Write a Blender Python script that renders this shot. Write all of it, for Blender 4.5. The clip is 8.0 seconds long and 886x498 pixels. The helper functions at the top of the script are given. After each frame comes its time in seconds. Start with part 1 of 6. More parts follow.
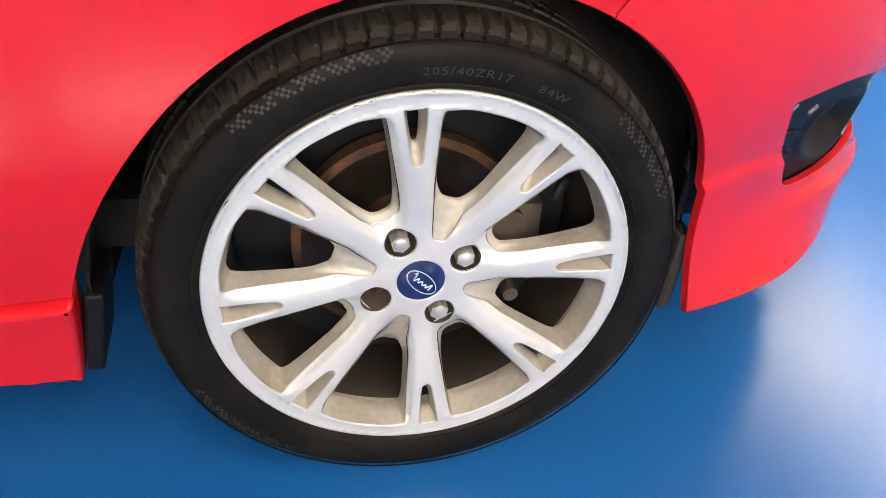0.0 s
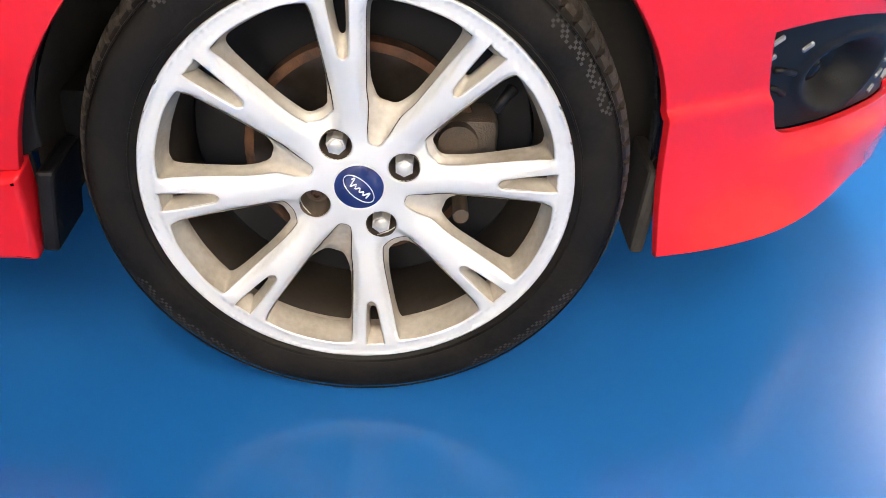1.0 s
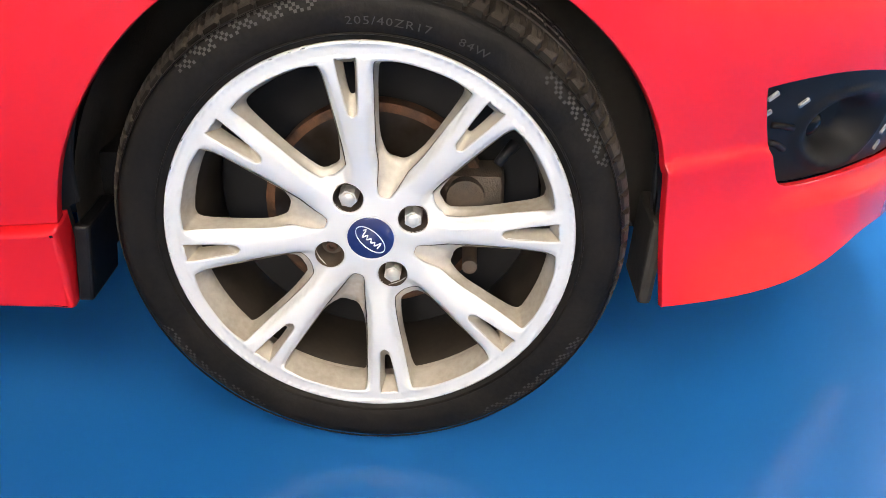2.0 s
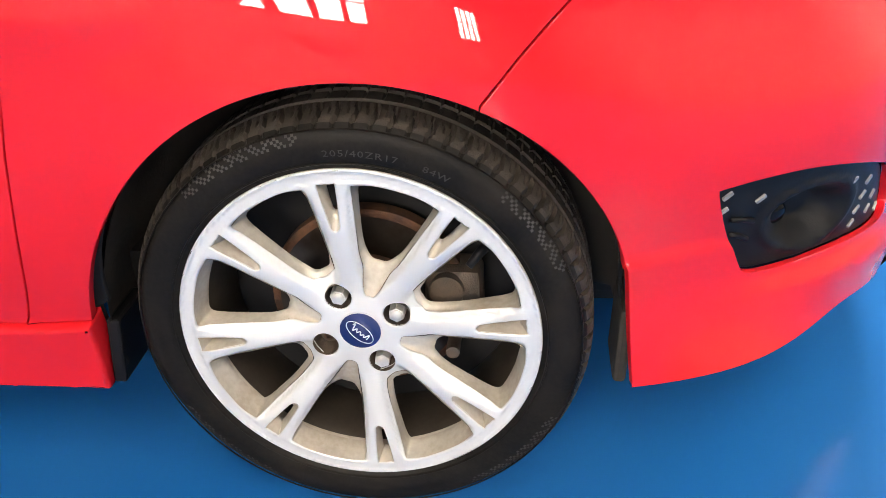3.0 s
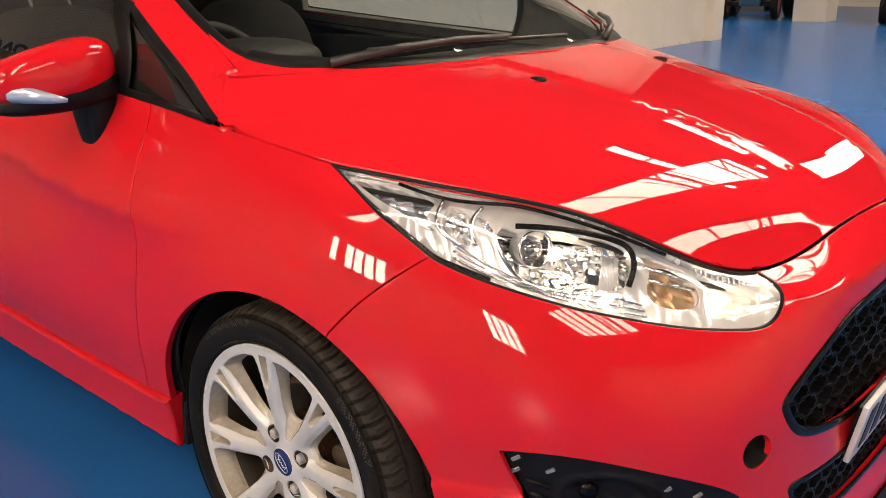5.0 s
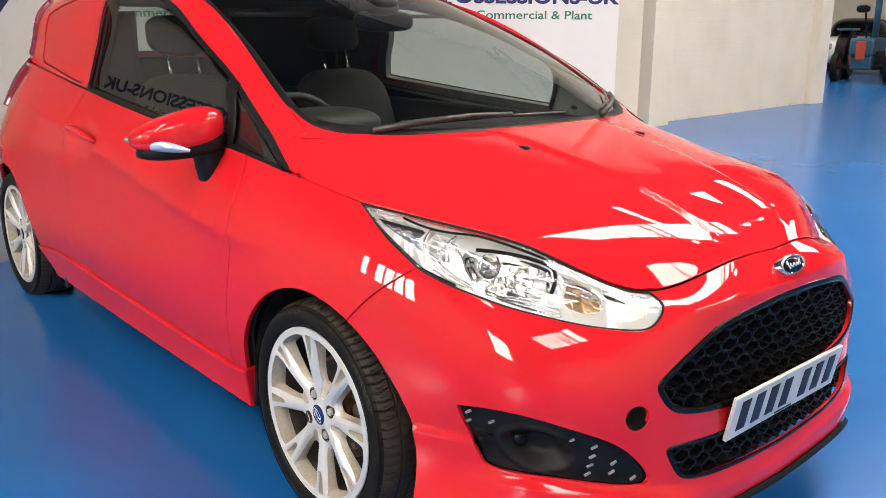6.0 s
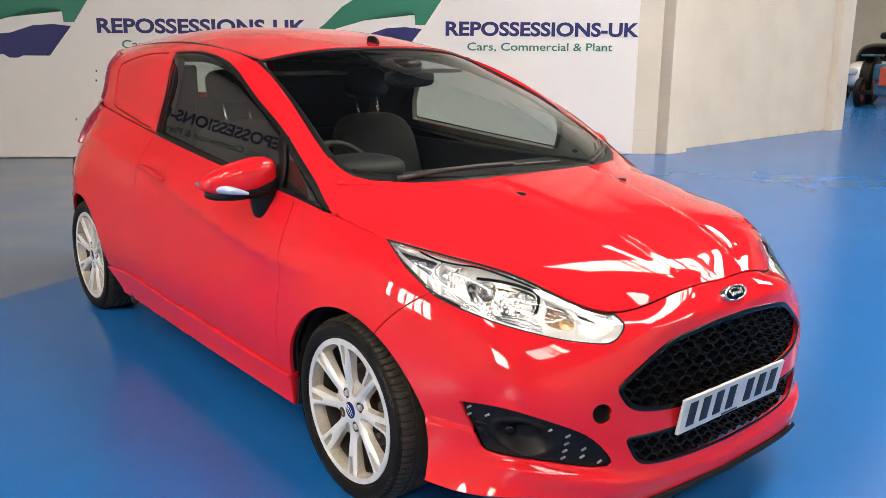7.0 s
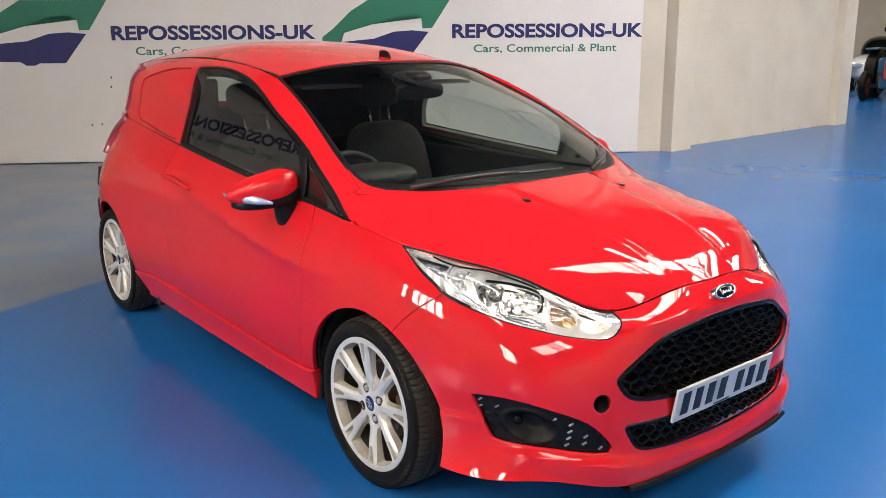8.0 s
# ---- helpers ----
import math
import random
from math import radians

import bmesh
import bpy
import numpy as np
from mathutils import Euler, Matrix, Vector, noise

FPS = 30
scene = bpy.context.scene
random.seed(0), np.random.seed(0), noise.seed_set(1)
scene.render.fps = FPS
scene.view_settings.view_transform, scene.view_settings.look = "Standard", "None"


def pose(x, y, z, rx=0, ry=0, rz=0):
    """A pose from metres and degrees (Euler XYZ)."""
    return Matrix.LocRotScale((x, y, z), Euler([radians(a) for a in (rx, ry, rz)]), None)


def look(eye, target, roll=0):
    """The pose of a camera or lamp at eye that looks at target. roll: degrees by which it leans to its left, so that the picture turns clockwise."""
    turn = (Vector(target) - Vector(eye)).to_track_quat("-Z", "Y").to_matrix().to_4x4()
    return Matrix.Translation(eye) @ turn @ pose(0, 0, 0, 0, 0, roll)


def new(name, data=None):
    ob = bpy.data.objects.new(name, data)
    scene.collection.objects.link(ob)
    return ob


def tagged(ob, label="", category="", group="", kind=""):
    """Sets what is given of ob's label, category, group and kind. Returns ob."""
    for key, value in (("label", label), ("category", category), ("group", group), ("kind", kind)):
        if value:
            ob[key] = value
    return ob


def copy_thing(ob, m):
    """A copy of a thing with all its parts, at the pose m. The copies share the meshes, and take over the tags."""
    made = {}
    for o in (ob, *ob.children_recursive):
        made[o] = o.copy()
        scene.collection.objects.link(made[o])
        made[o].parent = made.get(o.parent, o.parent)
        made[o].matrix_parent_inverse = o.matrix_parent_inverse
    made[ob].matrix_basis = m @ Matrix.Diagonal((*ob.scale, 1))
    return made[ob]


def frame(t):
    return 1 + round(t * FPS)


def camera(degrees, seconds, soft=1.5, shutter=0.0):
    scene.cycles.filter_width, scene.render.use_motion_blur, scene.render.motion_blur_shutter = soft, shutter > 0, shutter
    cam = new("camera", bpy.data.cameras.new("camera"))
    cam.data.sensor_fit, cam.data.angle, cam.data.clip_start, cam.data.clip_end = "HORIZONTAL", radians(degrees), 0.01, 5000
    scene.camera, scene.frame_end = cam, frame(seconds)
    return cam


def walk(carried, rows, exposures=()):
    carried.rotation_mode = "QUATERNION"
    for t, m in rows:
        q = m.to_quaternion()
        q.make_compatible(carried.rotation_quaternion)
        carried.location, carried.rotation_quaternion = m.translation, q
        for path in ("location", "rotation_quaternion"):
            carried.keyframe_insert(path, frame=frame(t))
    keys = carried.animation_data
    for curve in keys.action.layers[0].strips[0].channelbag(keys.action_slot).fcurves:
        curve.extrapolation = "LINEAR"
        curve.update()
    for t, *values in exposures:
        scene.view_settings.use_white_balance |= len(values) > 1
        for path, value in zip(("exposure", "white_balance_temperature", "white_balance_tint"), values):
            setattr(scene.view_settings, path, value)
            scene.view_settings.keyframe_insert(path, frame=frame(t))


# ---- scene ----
cam = camera(54.9, 8.0, soft=0.8)
PATH = [
    (0, (-0.156, -1.509, 0.849), (0.242, 0.066, -0.317), 5.0),
    (0.5, (-0.034, -1.486, 0.799), (0.17, 0.104, -0.396), 6.5),
    (1, (0.049, -1.589, 0.755), (0.141, 0.053, -0.384), 3.3),
    (1.5, (0.087, -1.619, 0.753), (0.108, 0.105, -0.26), 1.3),
    (1.7, (0.089, -1.624, 0.75), (0.09, 0.104, -0.257), 1.2),
    (2.8, (0.184, -1.686, 0.798), (0.023, 0.09, -0.107), -1.8),
    (3, (0.219, -1.67, 0.9), (0.0, 0.058, -0.084), -3.0),
    (3.5, (0.323, -1.603, 0.991), (-0.312, 0.019, 0.008), -3.8),
    (4, (0.588, -1.494, 1.025), (-0.25, 0.061, 0.087), -0.5),
    (4.5, (0.808, -1.505, 1.074), (-0.308, 0.0, 0.373), 4.1),
    (4.7, (0.923, -1.548, 1.09), (-0.241, -0.057, 0.441), 1.1),
    (5.8, (1.576, -1.795, 1.224), (0.135, -0.523, 0.669), 0.2),
    (6, (1.676, -1.860, 1.234), (0.218, -0.588, 0.725), 0.3),
    (6.5, (1.885, -2.029, 1.282), (0.413, -0.762, 0.804), 0.6),
    (7, (2.064, -2.120, 1.387), (0.554, -0.895, 0.918), 0.4),
    (7.5, (2.167, -2.200, 1.446), (0.651, -0.982, 0.977), 0.1),
    (8, (2.208, -2.249, 1.46), (0.687, -1.04, 0.983), -0.4),
]
walk(cam, [(t, look(eye, target, roll)) for t, eye, target, roll in PATH],
     [(0, 1.26, 7250, 12), (1.0, 1.48, 7250, 12), (3.0, 1.42, 7250, 12), (4.1, 1.16, 7250, 12), (4.2, 0.58, 9200, 22), (4.75, 0.58, 9200, 22), (5.6, 1.12, 7250, 12), (6.5, 1.12, 7250, 12), (8, 0.88, 7250, 12)])

# ---- light: translucent roof lights and strip lamps of a showroom ----
world = bpy.data.worlds.new("world")
scene.world = world
world.use_nodes = True
sky = world.node_tree.nodes.new("ShaderNodeTexSky")
sky.sky_type, sky.sun_disc, sky.sun_elevation, sky.sun_rotation = "NISHITA", False, radians(40), radians(200)
back = world.node_tree.nodes["Background"]
back.inputs["Strength"].default_value = 0.08
world.node_tree.links.new(sky.outputs["Color"], back.inputs["Color"])

GLOW = 10.4


# ---- materials ----
def principled(name, color, rough=0.5, metal=0.0, coat=0.0, coat_rough=0.03, spec=0.5):
    m = bpy.data.materials.new(name)
    m.use_nodes = True
    b = m.node_tree.nodes["Principled BSDF"]
    b.inputs["Base Color"].default_value = (*color, 1)
    b.inputs["Roughness"].default_value = rough
    b.inputs["Metallic"].default_value = metal
    b.inputs["Coat Weight"].default_value = coat
    b.inputs["Coat Roughness"].default_value = coat_rough
    b.inputs["Specular IOR Level"].default_value = spec
    return m, m.node_tree, b


def varied(name, color, other, scale, rough=0.5, rough_by=0.0, bump=0.0, fine=0.0, metal=0.0, coat=0.0, sharp=(0.35, 0.65), coat_rough=0.03, fine_scale=12.0, spec=0.5):
    """Two colours mixed by noise at one scale, gloss and relief by noise at a finer one."""
    m, t, b = principled(name, color, rough, metal, coat, coat_rough, spec)
    co = t.nodes.new("ShaderNodeTexCoord")
    n1 = t.nodes.new("ShaderNodeTexNoise")
    n1.inputs["Scale"].default_value, n1.inputs["Detail"].default_value = scale, 6
    n2 = t.nodes.new("ShaderNodeTexNoise")
    n2.inputs["Scale"].default_value, n2.inputs["Detail"].default_value = scale * fine_scale, 4
    for n in (n1, n2):
        t.links.new(co.outputs["Object"], n.inputs["Vector"])
    ramp = t.nodes.new("ShaderNodeValToRGB")
    ramp.color_ramp.elements[0].position, ramp.color_ramp.elements[1].position = sharp
    ramp.color_ramp.elements[0].color, ramp.color_ramp.elements[1].color = (*color, 1), (*other, 1)
    mix = t.nodes.new("ShaderNodeMath")
    mix.operation = "MULTIPLY_ADD"
    mix.inputs[1].default_value = fine
    t.links.new(n2.outputs["Fac"], mix.inputs[0])
    t.links.new(n1.outputs["Fac"], mix.inputs[2])
    t.links.new(mix.outputs[0], ramp.inputs["Fac"])
    t.links.new(ramp.outputs["Color"], b.inputs["Base Color"])
    if rough_by:
        r = t.nodes.new("ShaderNodeMath")
        r.operation = "MULTIPLY_ADD"
        r.inputs[1].default_value, r.inputs[2].default_value = rough_by, rough - rough_by / 2
        t.links.new(n1.outputs["Fac"], r.inputs[0])
        t.links.new(r.outputs[0], b.inputs["Roughness"])
    if bump:
        bp = t.nodes.new("ShaderNodeBump")
        bp.inputs["Strength"].default_value, bp.inputs["Distance"].default_value = bump, 0.002
        t.links.new(n2.outputs["Fac"], bp.inputs["Height"])
        t.links.new(bp.outputs["Normal"], b.inputs["Normal"])
    return m


def glowing(name, color, strength):
    m, t, b = principled(name, color, 0.6)
    b.inputs["Emission Color"].default_value = (*color, 1)
    b.inputs["Emission Strength"].default_value = strength
    return m


def glass(name, tint, rough=0.0, ior=1.45):
    m = bpy.data.materials.new(name)
    m.use_nodes = True
    t = m.node_tree
    t.nodes.clear()
    out, mixer = t.nodes.new("ShaderNodeOutputMaterial"), t.nodes.new("ShaderNodeMixShader")
    clear, gloss, lean = t.nodes.new("ShaderNodeBsdfTransparent"), t.nodes.new("ShaderNodeBsdfGlossy"), t.nodes.new("ShaderNodeLayerWeight")
    power, scale = t.nodes.new("ShaderNodeMath"), t.nodes.new("ShaderNodeMath")
    power.operation, scale.operation = "POWER", "MULTIPLY_ADD"
    least = ((ior - 1) / (ior + 1)) ** 2 * 2
    lean.inputs["Blend"].default_value = 0.5
    power.inputs[1].default_value, scale.inputs[1].default_value, scale.inputs[2].default_value = 5, 1 - least, least
    t.links.new(lean.outputs["Facing"], power.inputs[0])
    t.links.new(power.outputs[0], scale.inputs[0])
    clear.inputs["Color"].default_value = (*tint, 1)
    gloss.inputs["Roughness"].default_value = rough
    t.links.new(scale.outputs[0], mixer.inputs[0])
    t.links.new(clear.outputs[0], mixer.inputs[1])
    t.links.new(gloss.outputs[0], mixer.inputs[2])
    t.links.new(mixer.outputs[0], out.inputs["Surface"])
    return m


PAINT = varied("red_car_paint", (0.72, 0.015, 0.024), (0.69, 0.014, 0.022), 3, rough=0.6, coat=1.0, coat_rough=0.012, spec=0.0)
BLACK = varied("black_plastic", (0.006, 0.006, 0.007), (0.011, 0.011, 0.012), 30, rough=0.42, rough_by=0.2, bump=0.15, spec=0.16)
GLOSS_BLACK = varied("gloss_black", (0.003, 0.003, 0.0035), (0.006, 0.006, 0.006), 10, rough=0.16, rough_by=0.06, spec=0.2)
WIPER = varied("satin_wiper_black", (0.020, 0.020, 0.021), (0.035, 0.034, 0.033), 40, rough=0.38, rough_by=0.1)
# near-black; on the backing sheets this colour stands in for shade inside openings
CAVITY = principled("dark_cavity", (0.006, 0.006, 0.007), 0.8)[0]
RUBBER = varied("tyre_rubber", (0.0055, 0.005, 0.0045), (0.018, 0.0148, 0.012), 14, rough=0.5, rough_by=0.25, bump=0.25, fine=0.35, sharp=(0.5, 0.95), spec=0.13)
SILVER = varied("silver_wheel_paint", (0.69, 0.685, 0.67), (0.54, 0.50, 0.44), 9, rough=0.42, rough_by=0.06, metal=0.30, coat=0.5, coat_rough=0.28, fine=0.08, sharp=(0.66, 1.1))
SILVER_INNER = varied("dark_brown_barrel", (0.055, 0.044, 0.033), (0.03, 0.023, 0.017), 14, rough=0.5, rough_by=0.2, metal=0.2, fine=0.4, sharp=(0.4, 0.9))
RUST = varied("rusty_iron", (0.060, 0.032, 0.020), (0.16, 0.070, 0.034), 40, rough=0.75, rough_by=0.2, bump=0.4, metal=0.2)
DISC = varied("brake_disc_steel", (0.07, 0.058, 0.048), (0.04, 0.028, 0.020), 25, rough=0.35, rough_by=0.15, metal=0.8)
STEEL = varied("bolt_steel", (0.66, 0.65, 0.62), (0.50, 0.46, 0.41), 60, rough=0.35, rough_by=0.15, metal=0.45)
CHROME = principled("chrome", (0.82, 0.83, 0.84), 0.08, 1.0)[0]
BLUE_CAP = principled("dark_blue_enamel", (0.012, 0.022, 0.11), 0.2, 0, 0.6)[0]
BADGE_WHITE = principled("badge_silver", (0.75, 0.78, 0.82), 0.3, 0.3)[0]
PLATE = varied("plate_white", (0.62, 0.62, 0.60), (0.55, 0.55, 0.53), 8, rough=0.35, coat=0.4)
PLATE_INK = principled("plate_ink", (0.008, 0.010, 0.018), 0.5)[0]
SIDE_GLASS = glass("tinted_side_glass", (0.62, 0.67, 0.64), ior=1.55)
WIND_GLASS = glass("windscreen_glass", (0.76, 0.83, 0.80), ior=1.45)
LENS = glass("clear_lens", (0.93, 0.94, 0.95), ior=1.5)
AMBER = principled("faded_amber_bulb", (0.45, 0.27, 0.15), 0.2, 0, 0.6)[0]
INDICATOR = principled("pale_indicator_lens", (0.42, 0.52, 0.66), 0.12, 0.3, 1.0)[0]
TAIL_RED = principled("red_tail_lens", (0.20, 0.005, 0.03), 0.12, 0, 1.0)[0]
TRIM = varied("charcoal_fabric", (0.005, 0.005, 0.0055), (0.009, 0.009, 0.0095), 60, rough=0.85, bump=0.3)
DASH = varied("dash_plastic", (0.008, 0.0085, 0.009), (0.014, 0.014, 0.015), 40, rough=0.6, bump=0.2)


def floor_paint():
    """Gloss blue floor paint: mottled colour, long fine scratches, dusty grey worn patches, uneven gloss."""
    m, t, b = principled("blue_floor_paint", (0.006, 0.098, 0.33), 0.28)
    co = t.nodes.new("ShaderNodeTexCoord")

    def noise(scale, detail, stretch=(1, 1, 1), turn=0.0):
        p = t.nodes.new("ShaderNodeMapping")
        p.inputs["Scale"].default_value, p.inputs["Rotation"].default_value = stretch, (0, 0, turn)
        n = t.nodes.new("ShaderNodeTexNoise")
        n.inputs["Scale"].default_value, n.inputs["Detail"].default_value = scale, detail
        t.links.new(co.outputs["Object"], p.inputs["Vector"])
        t.links.new(p.outputs["Vector"], n.inputs["Vector"])
        return n.outputs["Fac"]

    def band(fac, low, high, top):
        r = t.nodes.new("ShaderNodeMapRange")
        r.interpolation_type = "SMOOTHSTEP"
        r.inputs["From Min"].default_value, r.inputs["From Max"].default_value, r.inputs["To Max"].default_value = low, high, top
        t.links.new(fac, r.inputs["Value"])
        return r.outputs["Result"]

    def blend(fac, first, second):
        x = t.nodes.new("ShaderNodeMix")
        x.data_type = "RGBA"
        t.links.new(fac, x.inputs["Factor"])
        for value, slot in ((first, x.inputs[6]), (second, x.inputs[7])):
            if isinstance(value, tuple):
                slot.default_value = (*value, 1)
            else:
                t.links.new(value, slot)
        return x.outputs[2]

    c = blend(band(noise(0.9, 3), 0.3, 0.7, 1.0), (0.005, 0.118, 0.385), (0.009, 0.130, 0.395))
    c = blend(band(noise(1.1, 2, turn=0.7), 0.45, 0.85, 0.07), c, (0.12, 0.18, 0.27))
    # paler grey-blue colour beyond a straight, soft-edged line across the hall
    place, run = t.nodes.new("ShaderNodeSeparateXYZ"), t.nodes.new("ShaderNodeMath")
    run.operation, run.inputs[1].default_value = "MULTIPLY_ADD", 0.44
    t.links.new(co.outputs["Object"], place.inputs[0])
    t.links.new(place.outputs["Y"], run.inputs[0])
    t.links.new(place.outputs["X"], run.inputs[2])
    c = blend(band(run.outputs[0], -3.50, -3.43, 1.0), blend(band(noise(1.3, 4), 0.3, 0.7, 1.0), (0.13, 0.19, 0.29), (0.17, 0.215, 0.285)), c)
    t.links.new(c, b.inputs["Base Color"])
    r = t.nodes.new("ShaderNodeMath")
    r.operation = "MULTIPLY_ADD"
    r.inputs[1].default_value, r.inputs[2].default_value = 0.05, 0.21
    t.links.new(noise(2.2, 2), r.inputs[0])
    t.links.new(r.outputs[0], b.inputs["Roughness"])
    b.inputs["Specular IOR Level"].default_value = 0.34
    return m


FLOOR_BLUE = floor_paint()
def wall_paint():
    """Cream paint over blockwork: faint joints, uneven coat, thin level scuffs and chipped, grubby spots along the foot."""
    m, t, b = principled("cream_wall_paint", (0.74, 0.69, 0.61), 0.72)
    co, sep, run, flat = (t.nodes.new("ShaderNode" + k) for k in ("TexCoord", "SeparateXYZ", "Math", "CombineXYZ"))
    t.links.new(co.outputs["Object"], sep.inputs[0])
    t.links.new(sep.outputs["X"], run.inputs[0])
    t.links.new(sep.outputs["Y"], run.inputs[1])
    t.links.new(run.outputs[0], flat.inputs["X"])
    t.links.new(sep.outputs["Z"], flat.inputs["Y"])

    def noise(scale, detail, stretch):
        p, n = t.nodes.new("ShaderNodeMapping"), t.nodes.new("ShaderNodeTexNoise")
        p.inputs["Scale"].default_value = stretch
        n.inputs["Scale"].default_value, n.inputs["Detail"].default_value = scale, detail
        t.links.new(flat.outputs[0], p.inputs["Vector"])
        t.links.new(p.outputs["Vector"], n.inputs["Vector"])
        return n.outputs["Fac"]

    def band(value, low, high, top):
        r = t.nodes.new("ShaderNodeMapRange")
        r.interpolation_type = "SMOOTHSTEP"
        r.inputs["From Min"].default_value, r.inputs["From Max"].default_value, r.inputs["To Max"].default_value = low, high, top
        t.links.new(value, r.inputs["Value"])
        return r.outputs["Result"]

    def blend(fac, first, second):
        x = t.nodes.new("ShaderNodeMix")
        x.data_type = "RGBA"
        t.links.new(fac, x.inputs["Factor"])
        for value, slot in ((first, x.inputs[6]), (second, x.inputs[7])):
            if isinstance(value, tuple):
                slot.default_value = (*value, 1)
            else:
                t.links.new(value, slot)
        return x.outputs[2]

    c = blend(band(noise(1.4, 5, (1, 1, 1)), 0.35, 0.7, 1.0), (0.66, 0.60, 0.51), (0.61, 0.55, 0.46))
    c = blend(band(noise(2.2, 5, (1, 9, 1)), 0.62, 0.75, 0.25), c, (0.48, 0.42, 0.34))
    low = t.nodes.new("ShaderNodeMapRange")
    low.inputs["From Min"].default_value, low.inputs["From Max"].default_value, low.inputs["To Min"].default_value, low.inputs["To Max"].default_value = 0.01, 0.16, 0.30, 0.0
    t.links.new(sep.outputs["Z"], low.inputs["Value"])
    spots = t.nodes.new("ShaderNodeMath")
    t.links.new(noise(9, 5, (1, 1.6, 1)), spots.inputs[0])
    t.links.new(low.outputs["Result"], spots.inputs[1])
    c = blend(band(spots.outputs[0], 0.83, 0.93, 0.6), c, (0.34, 0.30, 0.24))
    t.links.new(c, b.inputs["Base Color"])
    blocks, bump = t.nodes.new("ShaderNodeTexBrick"), t.nodes.new("ShaderNodeBump")
    blocks.inputs["Scale"].default_value, blocks.inputs["Mortar Size"].default_value, blocks.inputs["Brick Width"].default_value, blocks.inputs["Row Height"].default_value = 1.0, 0.006, 0.225, 0.075
    t.links.new(flat.outputs[0], blocks.inputs["Vector"])
    bump.inputs["Strength"].default_value, bump.inputs["Distance"].default_value, bump.invert = 0.25, 0.003, True
    t.links.new(blocks.outputs["Fac"], bump.inputs["Height"])
    t.links.new(bump.outputs["Normal"], b.inputs["Normal"])
    return m


WALL_PAINT = wall_paint()
BOARD = varied("white_sign_board", (0.80, 0.765, 0.745), (0.76, 0.73, 0.71), 0.9, rough=0.5, rough_by=0.1, fine=0.2)
NAVY = principled("navy_print", (0.014, 0.018, 0.13), 0.5)[0]
GREEN = principled("green_print", (0.010, 0.19, 0.12), 0.5)[0]
CEILING = varied("grey_roof_sheet", (0.10, 0.095, 0.09), (0.14, 0.135, 0.13), 0.8, rough=0.7)
ROOF_LIGHT = glowing("translucent_roof_sheet", (1.0, 0.97, 0.92), GLOW)
HIGH_GLOW = glowing("daylit_obscured_pane", (1.0, 0.97, 0.93), 15.6)
BAY_LAMP = glowing("lit_lamp_face", (1.0, 0.95, 0.88), 30)
LAMP_ON = glowing("dip_bulb", (1.0, 0.88, 0.66), 16)
SIDE_ON = glowing("side_lamp_bulb", (1.0, 0.93, 0.82), 9)
LINING = varied("grey_pillar_lining", (0.11, 0.11, 0.10), (0.14, 0.14, 0.125), 20, rough=0.8, bump=0.2)
TRACTOR_BLUE = varied("tractor_blue", (0.02, 0.09, 0.16), (0.03, 0.12, 0.20), 6, rough=0.45, rough_by=0.2)
ORANGE = varied("orange_red_paint", (0.55, 0.07, 0.03), (0.45, 0.06, 0.03), 6, rough=0.5)


# ---- surfaces of the car: design rails and spline patches (x ahead of the front axle, half width, height) ----
def spline(Y, t):
    """Natural cubic spline through the rows of Y at whole-number knots, at the parameters t (one per column set)."""
    Y = np.asarray(Y, float)
    n = len(Y)
    A = np.eye(n) * 4
    A[0, 0] = A[-1, -1] = 1
    for k in range(1, n - 1):
        A[k, k - 1] = A[k, k + 1] = 1
    R = np.zeros_like(Y)
    R[1:-1] = 6 * (Y[2:] - 2 * Y[1:-1] + Y[:-2])
    M = np.linalg.solve(A, R.reshape(n, -1)).reshape(Y.shape)
    t = np.asarray(t, float)
    k = np.clip(np.floor(t).astype(int), 0, n - 2)
    f = (t - k)
    return k, f, Y, M


def spline_at(Y, t):
    k, f, Y, M = spline(Y, t)
    f = f.reshape(f.shape + (1,) * (Y.ndim - 1))
    g = 1 - f
    return g * Y[k] + f * Y[k + 1] + ((g**3 - g) * M[k] + (f**3 - f) * M[k + 1]) / 6


class Patch:
    """A tensor spline surface over rails; P(u, v) with u along the rails and v across them."""

    def __init__(self, rails, extra=None):
        self.net = np.array(rails, float)
        self.extra = extra

    def at(self, u, v):
        u, v = np.atleast_1d(np.asarray(u, float)), np.atleast_1d(np.asarray(v, float))
        rows = np.stack([spline_at(r, u) for r in self.net])
        k, f, Y, M = spline(rows, v)
        i = np.arange(len(u))
        f = f[:, None]
        g = 1 - f
        p = g * Y[k, i] + f * Y[k + 1, i] + ((g**3 - g) * M[k, i] + (f**3 - f) * M[k + 1, i]) / 6
        return p if self.extra is None else self.extra(p, u, v)

    def normal(self, u, v, e=0.01):
        a = self.at(np.asarray(u) + e, v) - self.at(np.asarray(u) - e, v)
        b = self.at(u, np.asarray(v) + e) - self.at(u, np.asarray(v) - e)
        n = np.cross(a, b)
        return n / (np.linalg.norm(n, axis=1, keepdims=True) + 1e-12)


